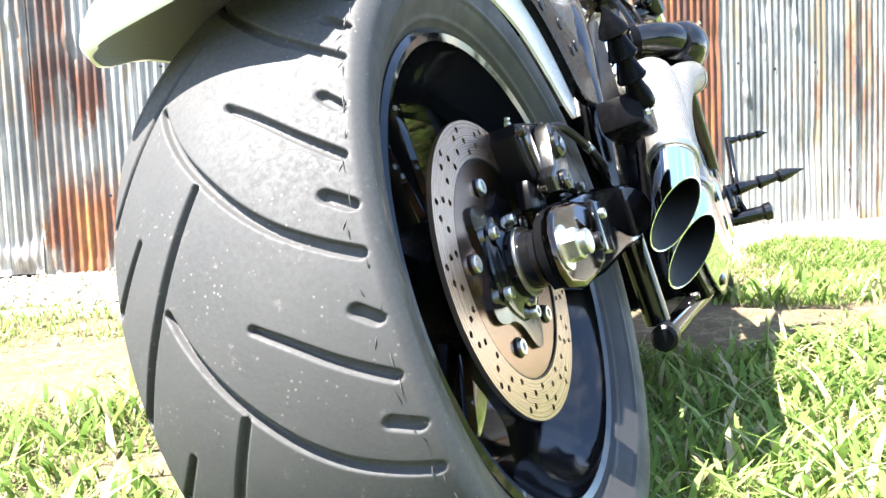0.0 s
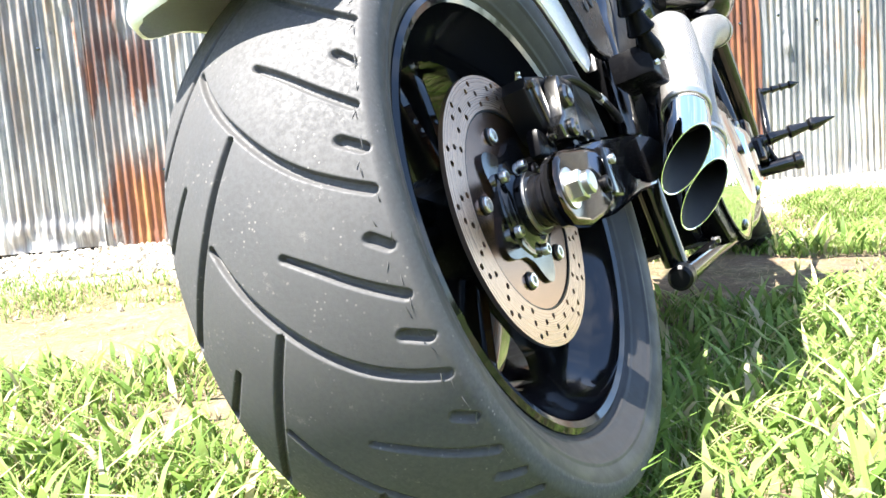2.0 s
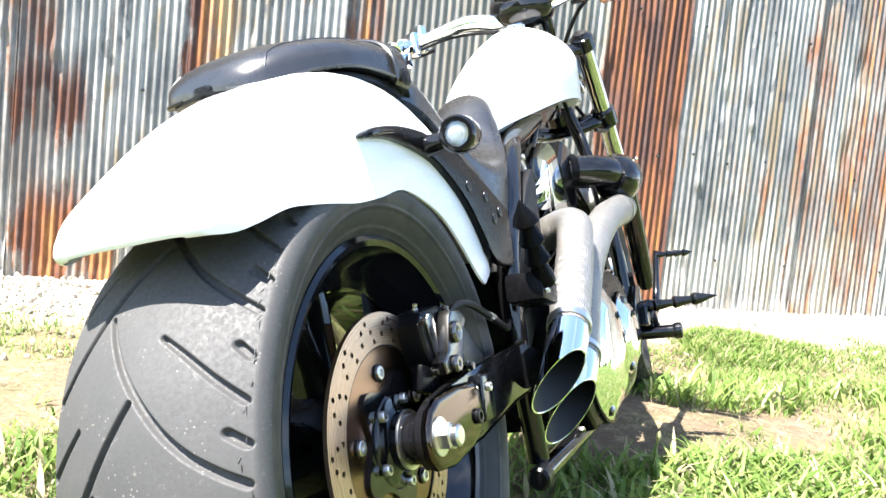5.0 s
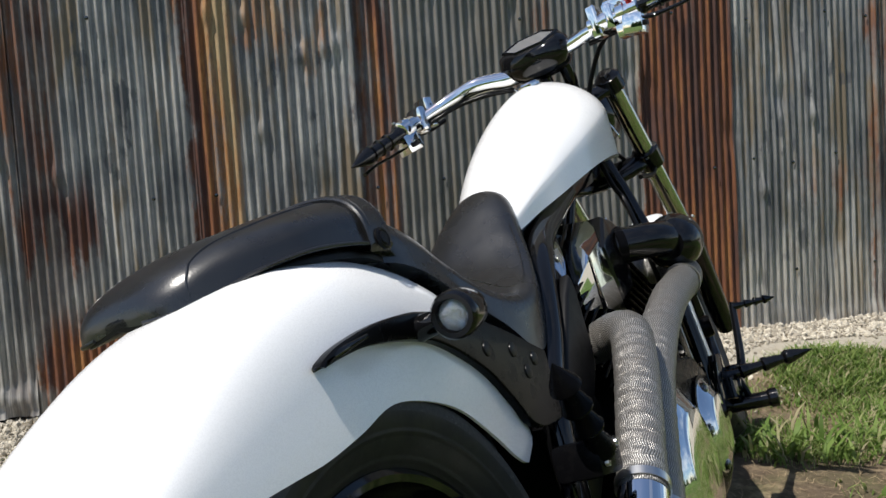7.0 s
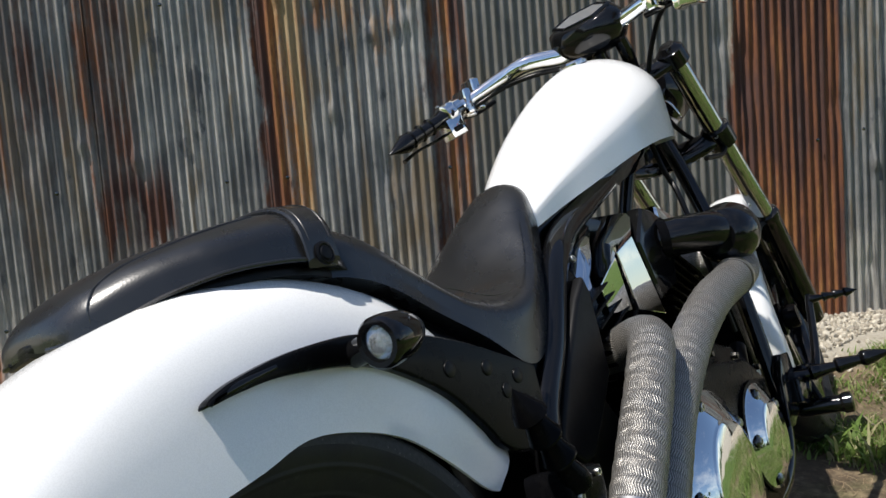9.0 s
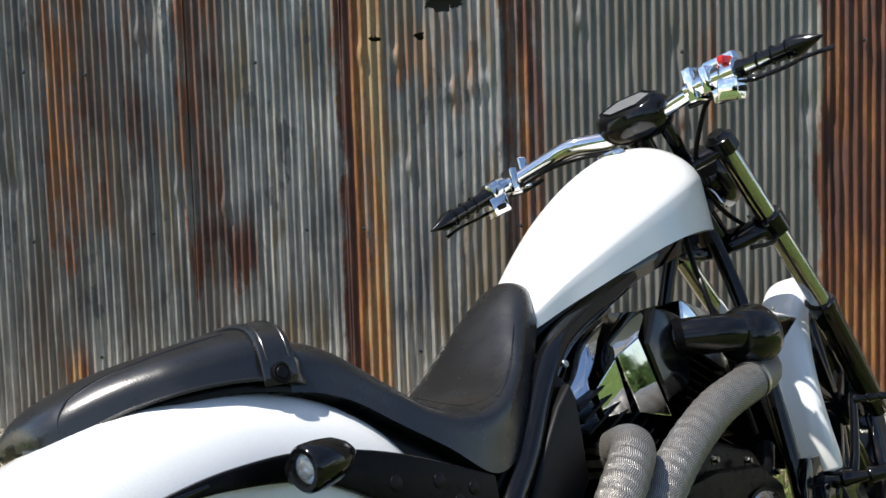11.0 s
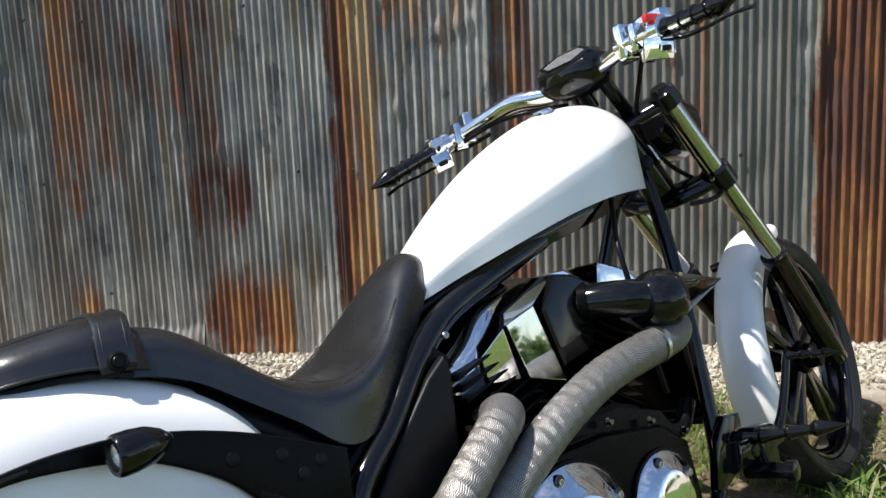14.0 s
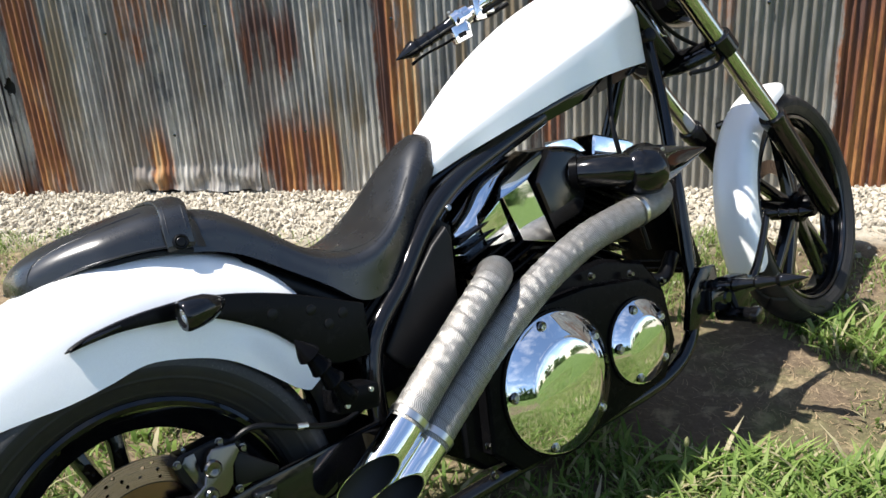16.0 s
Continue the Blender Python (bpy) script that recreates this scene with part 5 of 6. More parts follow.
def spiked_peg(a, b, r, name, label, skin=BLACK):
    """A turned peg: stepped bulges and a pointed end."""
    A, Bv = Vector(a), Vector(b)
    L = (Bv - A).length
    prof = []
    for u, k in ((0, 0.9), (0.03, 1.0), (0.12, 0.95), (0.24, 0.66), (0.27, 0.62), (0.29, 1.05), (0.31, 1.1), (0.33, 1.0), (0.46, 0.70), (0.49, 0.64), (0.51, 1.05), (0.53, 1.1), (0.55, 1.0), (0.67, 0.72), (0.70, 0.64), (0.72, 0.95), (0.745, 1.12), (0.77, 1.05), (0.80, 0.98), (1.0, 0.05)):
        prof.append((u * L, r * k))
    return part(name, lathe(prof, A, Bv - A, 20), skin, bike, label)


def controls():
    ahead = [spiked_peg((1.270, -0.150, 0.024), (1.368, -0.362, 0.024), 0.0150, "foot_peg", "black turned spike foot peg")]
    spiked_peg((1.262, 0.150, 0.040), (1.334, 0.356, 0.037), 0.0135, "foot_peg", "black turned spike foot peg")
    ahead.append(spiked_peg((1.478, -0.209, 0.148), (1.518, -0.303, 0.140), 0.0095, "pedal_peg", "black spiked brake pedal peg"))
    spiked_peg((0.324, -0.212, 0.142), (0.2555, -0.214, 0.2655), 0.0175, "passenger_peg", "black spiked passenger peg folded up", ENGINE)
    b = part("peg_bracket", block((0.078, 0.060, 0.044), (0.338, -0.186, 0.136), (0, 12, 0), 0.009), ENGINE, bike, "black passenger peg bracket")
    for x, z in ((0.312, 0.134), (0.360, 0.144)):
        part("bolt", socket_bolt((x, -0.2155, z), (0, -1, 0), 0.0045, 0.005), STEEL, b)
    part("clamp_bolt", hex_bolt((0.308, -0.178, 0.130), (-1, -0.2, -0.1), 0.0060, 0.008), CAST, b)
    arm = part("brake_pedal", sweep([(1.385, -0.195, 0.000), (1.418, -0.20, 0.035), (1.450, -0.204, 0.085), (1.476, -0.208, 0.138), (1.484, -0.209, 0.158)], [0.012, 0.010, 0.009, 0.0085, 0.006], 12, 6), BLACK, bike, "black brake pedal lever")
    part("pivot", lathe([(0, 0.016), (0.05, 0.016), (0.053, 0.012)], (1.282, -0.155, 0.0), (0, -1, 0), 20), BLACK, arm)
    part("control_bracket", prism([(1.20, -0.055), (1.23, -0.062), (1.335, -0.03), (1.335, 0.062), (1.28, 0.070), (1.235, 0.03)], -0.172, -0.152, 0.006), BLACK, bike, "black forward-control bracket")
    mc = part("master_cylinder", lathe([(0, 0.013), (0.004, 0.017), (0.085, 0.017), (0.09, 0.021), (0.105, 0.021), (0.108, 0.015)], (1.285, -0.165, -0.042), (0.15, -0.98, -0.05), 24), BLACK, bike, "black brake master cylinder")
    part("link_rod", sweep([(1.30, -0.20, 0.02), (1.295, -0.215, -0.035)], 0.006, 10, 1), SATIN, mc)
    part("bolt", hex_bolt((1.315, -0.172, 0.005), (0, -1, 0), 0.010, 0.014), STEEL, mc)
    part("side_stand", sweep([(0.80, 0.15, -0.13), (0.88, 0.30, -0.175), (0.92, 0.44, -0.225)], [0.014, 0.012, 0.012], 12, 4), BLACK, bike, "black side stand")
    part("rod", sweep([(1.24, -0.158, -0.02), (1.215, -0.150, -0.06)], 0.006, 8, 1), STEEL, bike)
    casting = part("control_casting", block((0.075, 0.045, 0.085), (1.330, -0.185, -0.005), (0, 8, 0), 0.012, 3), BLACK, bike, "black forward-control casting")
    carrier = part("control_arm", prism([(1.22, -0.012), (1.24, -0.024), (1.40, -0.016), (1.405, 0.012), (1.385, 0.024), (1.23, 0.030)], -0.204, -0.184, 0.006), BLACK, bike, "black forward-control arm")
    for ob in ahead + [arm, mc, casting, carrier]:
        ob.location = ob.location + Vector((0.050, 0.014, -0.016))


STEER = math.radians(7.6)
FW = Vector((1.978, 0.0208, 0.0425))
AXLE_N = Vector((math.sin(STEER), -math.cos(STEER), 0.048)).normalized()


def front_wheel():
    T = (Matrix.Translation(FW) @ AXLE_N.to_track_quat("-Y", "Z").to_matrix().to_4x4())

    def put(bm):
        bmesh.ops.transform(bm, matrix=T, verts=bm.verts)
        return bm
    me = tyre_mesh(0.338, 0.046, 0.10, 0.272, 0.038, 520, 40)
    me.transform(T)
    part("tyre", me, SIDEWALL, bike, "narrow black front tyre").data.materials.append(SIDEWALL)
    rim = part("rim", put(torus_lathe(rim_outline(0.272, 0.036, 0.03), (0, 0, 0), (0, 1, 0), 96)), BLACK, bike, "gloss black front rim")
    for i in range(5):
        for d in (-0.16, 0.16):
            part("spoke", put(spoke(2 * math.pi * i / 5 + d + 0.2, 0.04, 0.248, 0.019, 0.016, 0.0, 0.016)), BLACK, rim)
    part("hub", put(lathe([(-0.065, 0.028), (-0.06, 0.032), (-0.03, 0.034), (-0.025, 0.045), (0.025, 0.045), (0.03, 0.034), (0.065, 0.03)], (0, 0, 0), (0, 1, 0), 28)), ENGINE, rim)
    loops = [circle(0, 0, 0.15, 72), circle(0, 0, 0.11, 60)] + [circle(0.13 * math.cos(i * 0.262), 0.13 * math.sin(i * 0.262), 0.0035, 8) for i in range(24)]
    part("brake_disc", put(plate_with_holes(loops, 0.052, 0.056)), STAINLESS, rim)
    sec = [(88, 0.364, 0.350, 0.044), (90, 0.369, 0.344, 0.052), (94, 0.371, 0.332, 0.057), (106, 0.371, 0.322, 0.058), (120, 0.371, 0.318, 0.058), (140, 0.371, 0.316, 0.058), (160, 0.371, 0.315, 0.058), (178, 0.371, 0.316, 0.058), (188, 0.371, 0.320, 0.058), (193.5, 0.370, 0.332, 0.056), (195.5, 0.366, 0.350, 0.050)]
    f = part("fender", put(shell(sec, 3.0, 0.004)), WHITE, bike, "pearl white front mudguard", 50)
    for s in (-1, 1):
        ph = math.radians(118)
        part("fender_bracket", put(sweep([(0.335 * math.cos(ph), s * 0.058, 0.335 * math.sin(ph)), (0.335 * math.cos(ph) - 0.004, s * 0.085, 0.335 * math.sin(ph) - 0.004)], 0.011, 10, 1)), BLACK, f)
    return T


def fork():
    ax = Vector((0.598, 0, -0.8015)).normalized()
    side = Vector((-math.sin(STEER), math.cos(STEER), 0))
    cap_c = Vector((1.441, 0.013, 0.744))
    for s in (-1, 1):
        o = side * (s * 0.1195)
        cap, low, axle = cap_c + o, cap_c + ax * 0.509 + o, FW + side * (s * 0.100)
        leg = part("fork_leg", sweep([cap, cap + ax * 0.25, low + ax * 0.06], 0.0245, 28, 2), FORK_TUBE, bike, "chrome fork tube")
        d = (axle - low).normalized()
        part("fork_cap", lathe([(-0.03, 0.004), (-0.028, 0.018), (-0.018, 0.026), (-0.015, 0.032), (0.02, 0.034), (0.024, 0.030)], cap, ax, 24), BLACK, leg, "black fork cap")
        L = (axle - low).length
        part("fork_slider", lathe([(-0.01, 0.026), (-0.008, 0.033), (0.004, 0.035), (0.012, 0.033), (0.05, 0.032), (L * 0.5, 0.032), (L * 0.9, 0.030), (L + 0.02, 0.026), (L + 0.03, 0.012)], low, d, 28), BLACK, leg, "black fork slider")
        part("axle_clamp", lathe([(-0.022, 0.020), (-0.02, 0.024), (0.02, 0.024), (0.022, 0.018)], axle, AXLE_N, 20), BLACK, leg)
        part("pinch_collar", lathe([(-0.026, 0.030), (-0.024, 0.035), (0.024, 0.035), (0.026, 0.030)], cap_c + ax * 0.241 + o, ax, 24), BLACK, leg)
        part("pinch_bolt", socket_bolt(cap_c + ax * 0.245 + o + Vector((-0.036, s * 0.004, 0.0)), (-1, 0, -0.2), 0.0055, 0.006), STEEL, leg)
    for k, th in ((0.241, 0.040), (0.008, 0.034)):
        c = cap_c + ax * k
        bm = bmesh.new()
        R = []
        for u in np.linspace(-1, 1, 9):
            w = 0.034 + 0.012 * (1 - u * u)
            p = c + side * (u * 0.1195) - Vector((0.035, 0, 0.02)) * (1 - u * u)
            f = Vector((0.80, 0, 0.60))
            R.append([p + f * (math.cos(a) * w) + ax * (math.sin(a) * th * 0.5) for a in (2 * math.pi * j / 12 for j in range(12))])
        rings(bm, R)
        part("triple_clamp", bm, BLACK, bike, "black triple clamp", 50)
    h = cap_c + Vector((0.165, -0.005, -0.045))
    lamp = part("headlamp", lathe([(-0.10, 0.012), (-0.09, 0.045), (-0.06, 0.068), (-0.02, 0.080), (0.03, 0.082), (0.035, 0.078)], h, (0.96, 0.17, -0.15), 36), BLACK, bike, "black headlamp bowl")
    part("lens", lathe([(0.034, 0.078), (0.044, 0.060), (0.05, 0.0003)], h, (0.96, 0.17, -0.15), 32, cap=False), LENS, lamp)
    part("brake_hose", sweep([(1.29, -0.20, 0.83), (1.37, -0.12, 0.80), (1.42, -0.05, 0.70), (1.52, -0.04, 0.60), (1.66, -0.07, 0.52)], 0.0055, 8, 8), SATIN, bike)
    part("wire_loop", sweep([(1.47, -0.10, 0.50), (1.56, -0.115, 0.505), (1.64, -0.11, 0.555)], 0.006, 8, 7), SATIN, bike)
    part("cable_guide", sweep([(1.405, -0.06, 0.66), (1.385, -0.09, 0.635), (1.39, -0.10, 0.605), (1.415, -0.095, 0.60)], 0.0025, 8, 6), CHROME, bike)
    part("key_switch", lathe([(0, 0.016), (0.02, 0.016), (0.022, 0.012)], (1.395, -0.05, 0.61), (-0.2, -1, 0.1), 18), SATIN, bike)
    for s in (-1, 1):
        part("riser", sweep([cap_c + side * (s * 0.035) + Vector((-0.02, 0, 0.0)), Vector((1.37, s * 0.04, 0.775)), Vector((1.322, s * 0.045, 0.822))], 0.016, 14, 5), BLACK, bike)


def bar_end(inner, mid, end, sgn):
    """Chrome switch housing, turned grip with a spike, and a lever."""
    I, M, E_ = Vector(inner), Vector(mid), Vector(end)
    d = (E_ - M).normalized()
    hs = part("switch_housing", lathe([(-0.030, 0.018), (-0.028, 0.025), (-0.010, 0.027), (-0.008, 0.022), (-0.003, 0.022), (-0.001, 0.027), (0.020, 0.027), (0.023, 0.022)], M, d, 20), CHROME, bike, "chrome handlebar switch housing")
    yaw = math.degrees(math.atan2(d.y, d.x))
    part("switch_block", block((0.036, 0.040, 0.066), M + Vector((0.004, 0, -0.010)), (0, 0, yaw), 0.005), CHROME, hs)
    part("switch_recess", block((0.014, 0.044, 0.016), M + Vector((0.002, 0, -0.026)), (0, 0, yaw), 0.003), SATIN, hs)
    part("master_clamp", block((0.020, 0.050, 0.058), M - d * 0.046 + Vector((0.006, 0, 0.004)), (0, 0, yaw), 0.006), CHROME, hs)
    part("lever_mount", block((0.030, 0.034, 0.024), M - d * 0.030 + Vector((0.034, 0, -0.010)), (0, 0, yaw), 0.005), CHROME, hs)
    part("switch_button", lathe([(0, 0.010), (0.004, 0.010), (0.006, 0.006)], M + Vector((-0.018, -0.014, -0.004)), (-1, -0.4, 0.3), 14), SATIN, hs, "black push button")
    part("perch", lathe([(-0.100, 0.016), (-0.098, 0.021), (-0.088, 0.022), (-0.086, 0.018), (-0.066, 0.018), (-0.064, 0.023), (-0.052, 0.023), (-0.050, 0.018)], M, d, 22), CHROME, hs, "ribbed chrome lever perch")
    part("perch_cap", block((0.024, 0.044, 0.074), M - d * 0.082 + Vector((0.004, 0, 0.006)), (0, 0, yaw), 0.007, 3), CHROME, hs)
    part("switch_box", block((0.046, 0.044, 0.044), M + Vector((-0.006, 0.0, -0.034)), (0, 14, yaw), 0.006), CHROME, hs)
    part("rocker_switch", block((0.022, 0.016, 0.012), M + Vector((-0.014, -0.018, -0.040)), (0, 14, yaw), 0.003), SATIN, hs, "black rocker switch")
    part("cable_elbow", sweep([M + Vector((0.03, 0, -0.01)), M - d * 0.05 + Vector((0.036, 0, -0.022)), M - d * 0.12 + Vector((0.03, 0, -0.026))], 0.006, 10, 5), SATIN, hs)
    if sgn < 0:
        part("reservoir", block((0.074, 0.042, 0.030), M - d * 0.020 + Vector((0.028, 0, 0.030)), (0, 0, yaw), 0.005), CHROME, hs, "chrome brake fluid reservoir")
        part("under_block", block((0.060, 0.040, 0.030), M - d * 0.010 + Vector((0.004, 0, -0.036)), (0, 0, yaw), 0.005), CHROME, hs)
    if sgn < 0:
        part("stop_switch", block((0.013, 0.040, 0.016), M + d * 0.004 + Vector((-0.014, 0.0, 0.026)), (0, 0, yaw), 0.004), RED, hs, "red stop switch")
    for q in ((-0.012, 0.018, 0.022), (0.012, -0.012, 0.024), (-0.02, -0.01, -0.02)):
        part("screw", socket_bolt(M + Vector(q), (-0.4, 0, 1), 0.0045, 0.004), STEEL, hs)
    L = (E_ - M).length - 0.02
    prof = [(0, 0.017), (0.004, 0.020), (0.02, 0.017)]
    for k in range(3):
        b = 0.02 + (L - 0.085) * k / 3
        w = (L - 0.085) / 3
        prof += [(b, 0.0165), (b + w * 0.80, 0.0165), (b + w * 0.84, 0.020), (b + w * 0.94, 0.020), (b + w, 0.0165)]
    prof += [(L - 0.062, 0.0165), (L - 0.058, 0.021), (L - 0.048, 0.021), (L, 0.0012)]
    part("grip", lathe(prof, M + d * 0.02, d, 20), BLACK, bike, "black ribbed grip with a pointed end")
    f = Vector((0.045, 0, -0.018))
    lv = [M + f * 0.5, M + f + d * 0.03, M + f * 1.05 + d * 0.09, M + f * 0.9 + d * (L * 0.85), M + f * 1.0 + d * (L + 0.02)]
    part("lever", sweep(lv, [0.008, 0.0085, 0.0065, 0.006, 0.0075], 12, 5, squash=0.6), BLACK, bike, "black hand lever")


def bars():
    left = [(1.325, 0.005, 0.822), (1.285, 0.07, 0.811), (1.250, 0.145, 0.818), (1.232, 0.205, 0.808), (1.190, 0.272, 0.786), (1.142, 0.306, 0.766), (1.070, 0.338, 0.738)]
    right = [(1.325, 0.005, 0.822), (1.300, -0.075, 0.828), (1.282, -0.14, 0.834), (1.270, -0.21, 0.837), (1.262, -0.27, 0.834), (1.254, -0.34, 0.832)]
    rad = [0.0135, 0.0135, 0.0145, 0.019, 0.0205, 0.020, 0.019, 0.018, 0.0155, 0.0135, 0.0135, 0.0135]
    part("handlebar", sweep(left[::-1] + right[1:], rad, 22, 8), CHROME, bike, "chrome handlebar")
    bar_end(left[4], (1.138, 0.304, 0.7645), (0.970, 0.373, 0.700), 1)
    bar_end(right[3], (1.268, -0.242, 0.837), (1.246, -0.435, 0.829), -1)
    # instrument pod: a rounded shell across the bars, cut flat where the dial looks up at the rider
    c = Vector((1.305, 0.004, 0.836))
    n = Vector((-0.62, 0, 0.78))
    R = []
    for y, a, b in ((-0.088, 0.010, 0.008), (-0.083, 0.028, 0.022), (-0.068, 0.048, 0.040), (-0.040, 0.061, 0.050), (-0.005, 0.065, 0.053), (0.030, 0.062, 0.051), (0.058, 0.052, 0.042), (0.078, 0.036, 0.028), (0.088, 0.014, 0.011)):
        ring = []
        for i in range(36):
            t = 2 * math.pi * i / 36
            p = Vector((a * math.copysign(abs(math.cos(t)) ** 0.75, math.cos(t)), y, b * math.copysign(abs(math.sin(t)) ** 0.75, math.sin(t))))
            p -= n * max(0.0, p.dot(n) - 0.041)
            ring.append(c + p)
        R.append(ring)
    bm = bmesh.new()
    rings(bm, R)
    pod = part("instrument_pod", bm, BLACK, bike, "gloss black rounded speedometer pod", 40)
    u = Vector((0.78, 0, 0.62))
    bm = bmesh.new()
    rings(bm, [[c + n * d + Vector((0, -0.004, 0)) + u * (0.030 * k * math.cos(t)) + Vector((0, 0.064 * k * math.sin(t), 0)) for t in (math.pi / 6 + math.pi * i / 3 for i in range(6))] for d, k in ((0.038, 0.98), (0.0425, 0.96), (0.0435, 0.90))])
    part("dial_glass", bm, GLASS, pod, "six-sided speedometer face under dark glass", 20)
    bm = bmesh.new()
    rings(bm, [[c + n * d + Vector((0, -0.004, 0)) + u * (0.030 * k * math.cos(t)) + Vector((0, 0.064 * k * math.sin(t), 0)) for t in (math.pi / 6 + math.pi * i / 3 for i in range(6))] for d, k in ((0.040, 1.16), (0.0445, 1.10), (0.0455, 1.03), (0.0435, 0.97), (0.040, 0.97))], cap=False)
    part("bezel", bm, BLACK, pod, "gloss black dial rim", 25)
    part("pod_stay", sweep([(1.35, 0.01, 0.76), (1.32, 0.008, 0.81)], 0.018, 12, 1), BLACK, pod)
    part("wire_loom", sweep([(1.19, 0.268, 0.768), (1.228, 0.20, 0.788), (1.255, 0.12, 0.788), (1.32, 0.05, 0.78)], 0.006, 8, 7), SATIN, bike)


rear_wheel()
swingarm()
caliper()
rear_fender()
seat()
tank()
frame_tubes()
engine()
exhaust()
controls()
front_wheel()
fork()
bars()


# ---- grass, weeds, trees ----
def lawn_density(x, y):
    """How thick the grass stands: lush round the motorcycle's right side, thin on the worn soil."""
    d = 0.86 + 0.9 * noise.noise((x * 1.6, y * 1.6, 11)) + 0.55 * noise.noise((x * 5, y * 5, 4)) - 0.42 * step(y, 0.9, 1.3)
    if y > 1.65:
        d -= 0.8 * step(y, 1.75, 2.15) - 0.25
    d += 0.5 * step(y, 0.7, -0.2)
    bare = math.hypot((x - 1.22) / 0.42, (y - 1.05) / 0.27)
    d -= 0.46 * step(bare, 1.25, 0.5)
    bare = math.hypot((x + 0.55) / 0.45, (y - 1.36) / 0.28)
    d -= 0.9 * step(bare, 1.3, 0.5)
    d -= 1.3 * step(math.hypot((x - 0.95) / 0.28, (y - 1.14) / 0.38), 1.2, 0.7)
    d += 0.9 * step(math.hypot((x - 1.38) / 0.14, (y - 1.36) / 0.20), 1.2, 0.5)
    d += 0.8 * step(math.hypot((x - 1.95) / 0.30, (y - 1.85) / 0.22), 1.2, 0.5)
    d += 1.0 * step(math.hypot((x - 0.98) / 0.30, (y - 0.68) / 0.17), 1.2, 0.5)
    d += 0.8 * step(math.hypot((x - 1.55) / 0.22, (y - 1.25) / 0.12), 1.2, 0.5)
    return max(0.0, min(1.0, d))


def blades(name, count, box, tall, wide, seed, label, mat_):
    rng = random.Random(seed)
    V, Fc = [], []
    made = 0
    tries = 0
    while made < count and tries < count * 6:
        tries += 1
        x, y = rng.uniform(box[0], box[1]), rng.uniform(box[2], box[3])
        den = lawn_density(x, y)
        rim = min(x - box[0], box[1] - x, y - box[2]) + 0.35 * noise.noise((x * 2.3, y * 2.3, 8))
        den *= step(rim, -0.1, 0.55)
        if rng.random() > den:
            continue
        made += 1
        z = ground_z(x, y) - 0.004
        h = tall * rng.uniform(0.35, 1.0) * (0.45 + 0.6 * den)
        w = wide * rng.uniform(0.6, 1.2)
        a = rng.uniform(0, 2 * math.pi)
        bend = rng.uniform(0.25, 1.1) * h
        dx, dy = math.cos(a), math.sin(a)
        px, py = -dy * w, dx * w
        k = len(V)
        for u, ww in ((0, 0.7), (0.35, 1.0), (0.7, 0.75), (1.0, 0.05)):
            b = bend * u * u
            V.append((x + dx * b - px * ww, y + dy * b - py * ww, z + h * (u - 0.28 * u * u)))
            V.append((x + dx * b + px * ww, y + dy * b + py * ww, z + h * (u - 0.28 * u * u)))
        for i in (0, 2, 4):
            Fc.append((k + i, k + i + 1, k + i + 3, k + i + 2))
    me = bpy.data.meshes.new(name)
    me.from_pydata(V, [], Fc)
    for p in me.polygons:
        p.use_smooth = True
    me.materials.append(mat_)
    return tagged(new(name, me), label, "grass", kind="stuff")


def litter(count, box, seed):
    """Dry clippings lying flat on the soil."""
    rng = random.Random(seed)
    V, Fc = [], []
    for _ in range(count):
        x, y = rng.uniform(box[0], box[1]), rng.uniform(box[2], box[3])
        if noise.noise((x * 2.1, y * 2.1, 30)) < rng.uniform(-0.5, 0.4):
            continue
        z = ground_z(x, y) + rng.uniform(0.001, 0.010)
        a, h, w = rng.uniform(0, 6.28), rng.uniform(0.008, 0.032), rng.uniform(0.0004, 0.0009)
        dx, dy = math.cos(a), math.sin(a)
        tilt = rng.uniform(-0.004, 0.010)
        k = len(V)
        for u in (0, 0.5, 1):
            bx, by = x + dx * h * u - dy * 0.006 * u * u, y + dy * h * u + dx * 0.006 * u * u
            V += [(bx - dy * w, by + dx * w, z + tilt * u), (bx + dy * w, by - dx * w, z + tilt * u)]
        Fc += [(k, k + 1, k + 3, k + 2), (k + 2, k + 3, k + 5, k + 4)]
    me = bpy.data.meshes.new("straw")
    me.from_pydata(V, [], Fc)
    me.materials.append(STRAW)
    return tagged(new("straw", me), "dry straw-coloured grass clippings lying on bare soil", "straw", kind="stuff")


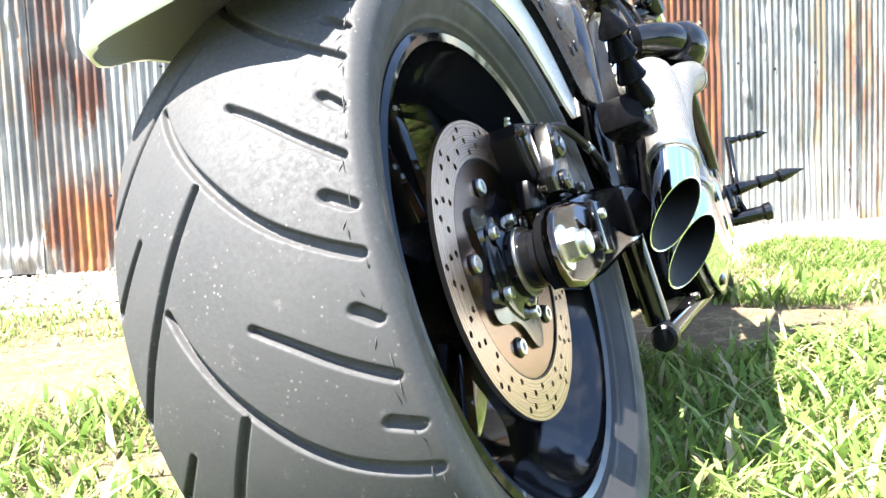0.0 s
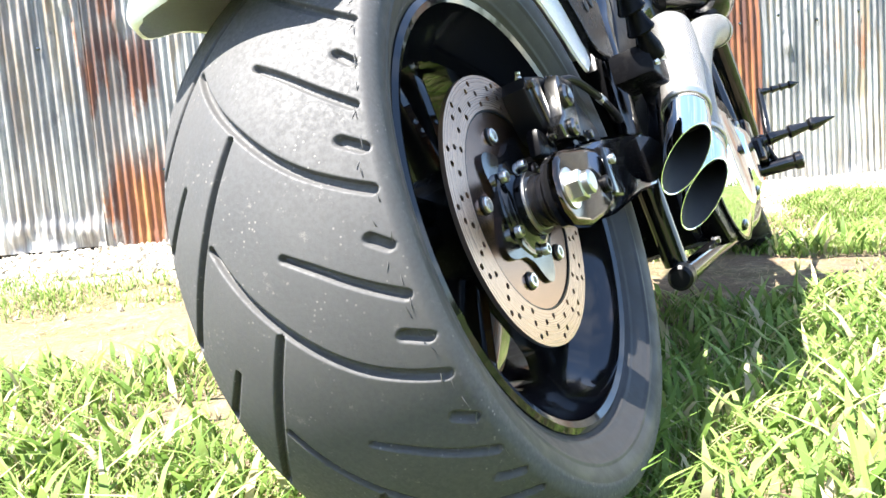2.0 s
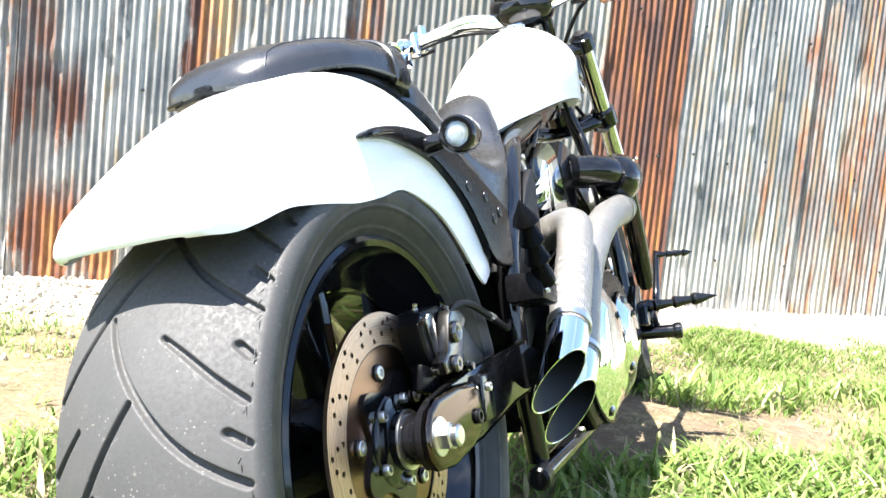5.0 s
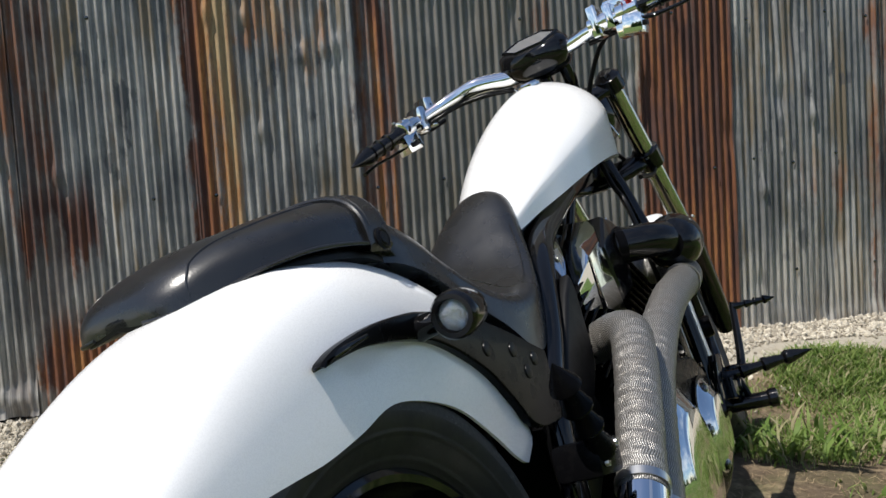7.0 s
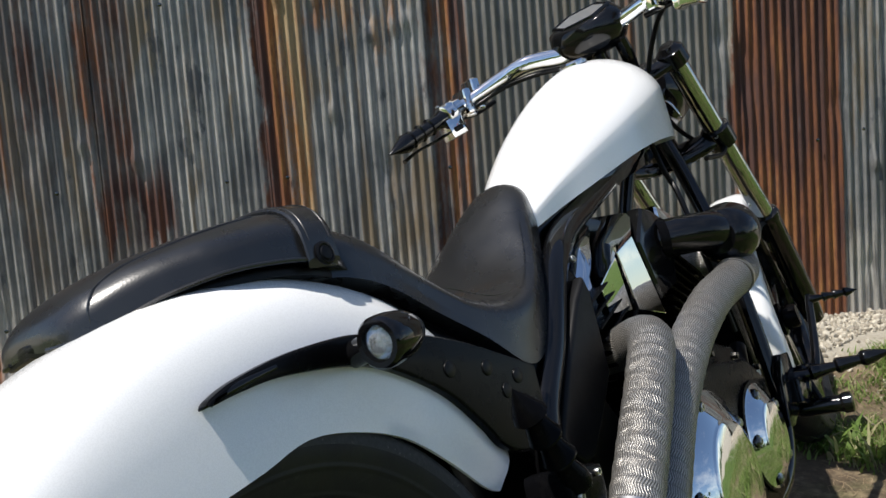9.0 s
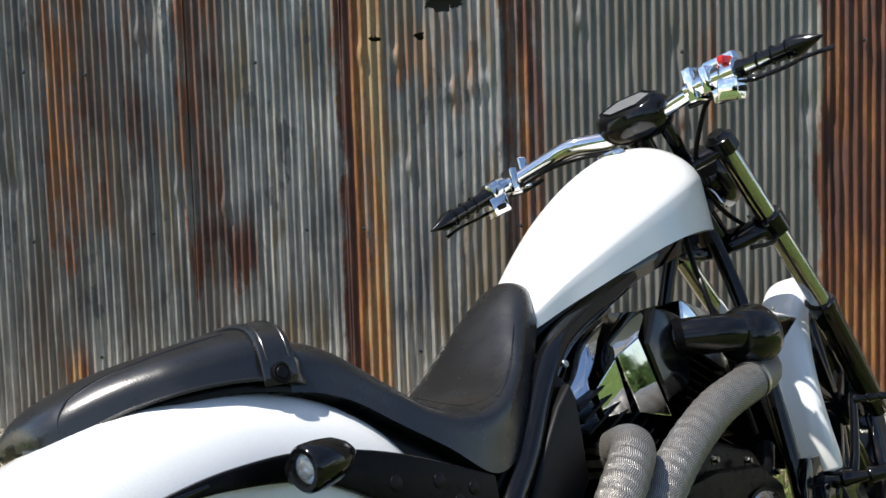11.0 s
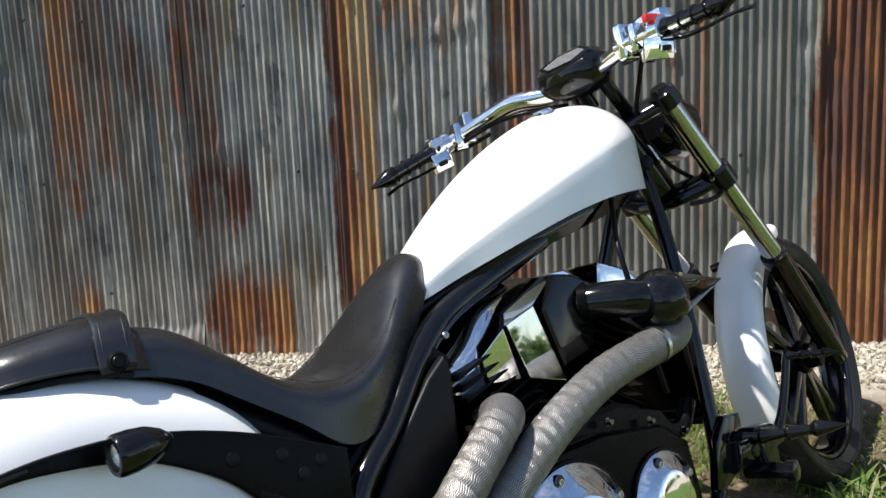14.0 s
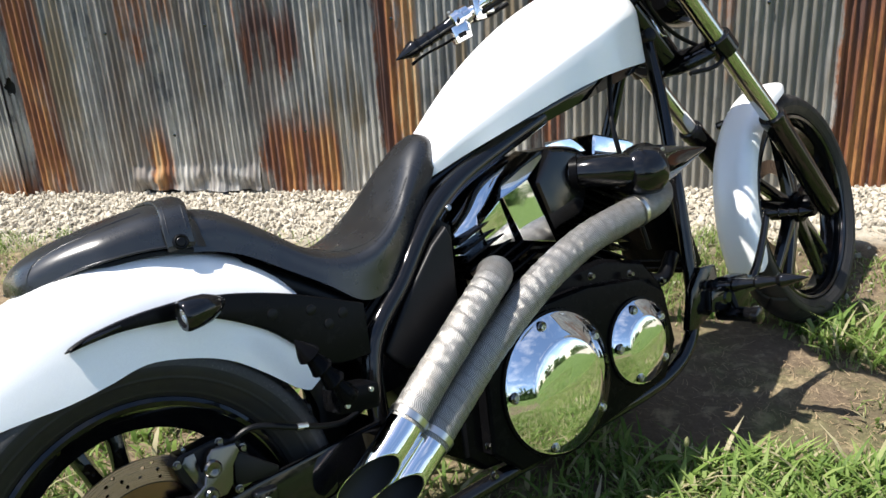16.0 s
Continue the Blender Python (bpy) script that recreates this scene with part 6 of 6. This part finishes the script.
def tree(x, y, h, seed):
    """A leafy tree: tapered trunk, limbs, and a crown of many small leaf cards set in clumps."""
    rng = random.Random(seed)
    root = tagged(new("tree"), "leafy green broadleaf tree across the lawn", "tree", group="trees across the lawn")
    root.location = (x, y, -0.06)
    bm = sweep([(0, 0, 0), (0.05 * h, 0, 0.25 * h), (0.02 * h, 0.03 * h, 0.55 * h), (0, 0, 0.85 * h)], [0.045 * h, 0.032 * h, 0.02 * h, 0.006 * h], 10, 4)
    tips = []
    for i in range(14):
        a, z0 = rng.uniform(0, 6.28), rng.uniform(0.10, 0.58) * h
        r = rng.uniform(0.2, 0.46) * h
        e = (math.cos(a) * r, math.sin(a) * r, z0 + rng.uniform(0.1, 0.3) * h)
        sweep([(0.03 * h, 0, z0), (e[0] * 0.5, e[1] * 0.5, z0 + (e[2] - z0) * 0.4), e], [0.014 * h, 0.009 * h, 0.003 * h], 7, 3, bm=bm)
        tips.append(e)
    part("trunk", bm, BARK, root)
    V, Fc = [], []
    for i in range(80):
        c = Vector(rng.choice(tips)) + Vector((rng.gauss(0, 0.10), rng.gauss(0, 0.10), rng.gauss(0.0, 0.11))) * h
        if i % 2:
            c.z *= 0.32
        c.z = max(c.z, 0.03 * h)
        s = rng.uniform(0.06, 0.12) * h
        for _ in range(70):
            p = c + Vector((rng.gauss(0, 0.5), rng.gauss(0, 0.5), rng.gauss(0, 0.4))) * s
            q = Euler((rng.uniform(0, 6), rng.uniform(0, 6), rng.uniform(0, 6))).to_matrix()
            l = rng.uniform(0.22, 0.42)
            k = len(V)
            V += [tuple(p + q @ Vector(o)) for o in ((-l, 0, 0), (0, -l * 0.5, 0.02), (l, 0, 0), (0, l * 0.5, 0.02))]
            Fc.append((k, k + 1, k + 2, k + 3))
    me = bpy.data.meshes.new("crown")
    me.from_pydata(V, [], Fc)
    part("crown", me, LEAF, root)


blades("grass", 105000, (-2.4, 3.8, -0.9, 2.0), 0.070, 0.0019, 21, "short green lawn grass with some dry blades", GRASS)
blades("broad_grass", 11500, (-1.9, 2.6, -0.9, 1.5), 0.130, 0.0058, 22, "broad-leaved bright green crabgrass tufts", GRASS)
blades("lawn_grass", 60000, (-4.5, 8.5, -8.5, 0.3), 0.075, 0.0036, 23, "green lawn grass stretching away from the wall", GRASS)
blades("wall_grass", 5200, (1.35, 2.7, 1.15, 2.15), 0.085, 0.0030, 31, "patchy green grass beside the gravel strip", GRASS)
blades("grass_tuft", 1700, (0.55, 1.45, 0.38, 0.98), 0.115, 0.0048, 29, "lush broad-leaved grass tuft at the edge of bare soil", GRASS)
litter(46000, (-2.0, 3.4, -0.3, 2.0), 5)


def weed(x, y, h, seed):
    """A young weed: a stem with long pointed leaves and a bud."""
    rng = random.Random(seed)
    z = ground_z(x, y) - 0.004
    root = tagged(new("weed"), "young green weed with long pointed leaves in the grass", "weed", group="weeds in the grass")
    root.location = (x, y, z)
    part("stem", sweep([(0, 0, 0), (0.004, 0.002, h * 0.5), (0.006, 0.0, h)], [0.0032, 0.0026, 0.0018], 8, 4), GRASS, root)
    part("bud", lathe([(0, 0.002), (h * 0.06, 0.006), (h * 0.16, 0.0065), (h * 0.25, 0.001)], (0.006, 0, h * 0.97), (0.1, 0, 1), 10), GRASS, root)
    for i in range(5):
        a = i * 2.4 + rng.uniform(-0.3, 0.3)
        u = Vector((math.cos(a), math.sin(a), 0))
        w = Vector((-u.y, u.x, 0))
        L = h * rng.uniform(0.6, 0.95)
        base = Vector((0.003, 0.001, h * (0.12 + 0.13 * i)))
        R = []
        for q, k in ((0, 0.25), (0.25, 0.85), (0.5, 1.0), (0.75, 0.7), (1.0, 0.04)):
            c = base + u * (L * q) + Vector((0, 0, L * (0.45 * q - 0.5 * q * q)))
            s = w * (0.011 * k)
            R.append([c - s, c + Vector((0, 0, -0.002 * k)), c + s, c + Vector((0, 0, -0.0026 * k - 0.0002))])
        bm = bmesh.new()
        rings(bm, R)
        part("leaf", bm, GRASS, root)


for i, (wx, wy, wh) in enumerate(((0.821, 0.735, 0.105), (1.62, 1.22, 0.09), (-0.62, 0.15, 0.10), (1.95, 1.05, 0.08), (-0.95, 0.55, 0.09))):
    weed(wx, wy, wh, 300 + i)
rng = random.Random(77)
for i in range(40):
    a = math.radians(-158 + 172 * i / 39 + rng.uniform(-2, 2))
    far = rng.uniform(34, 47) if a < math.radians(-40) else rng.uniform(95, 120)
    tree(far * math.cos(a), far * math.sin(a), rng.uniform(5, 8.5), 60 + i)
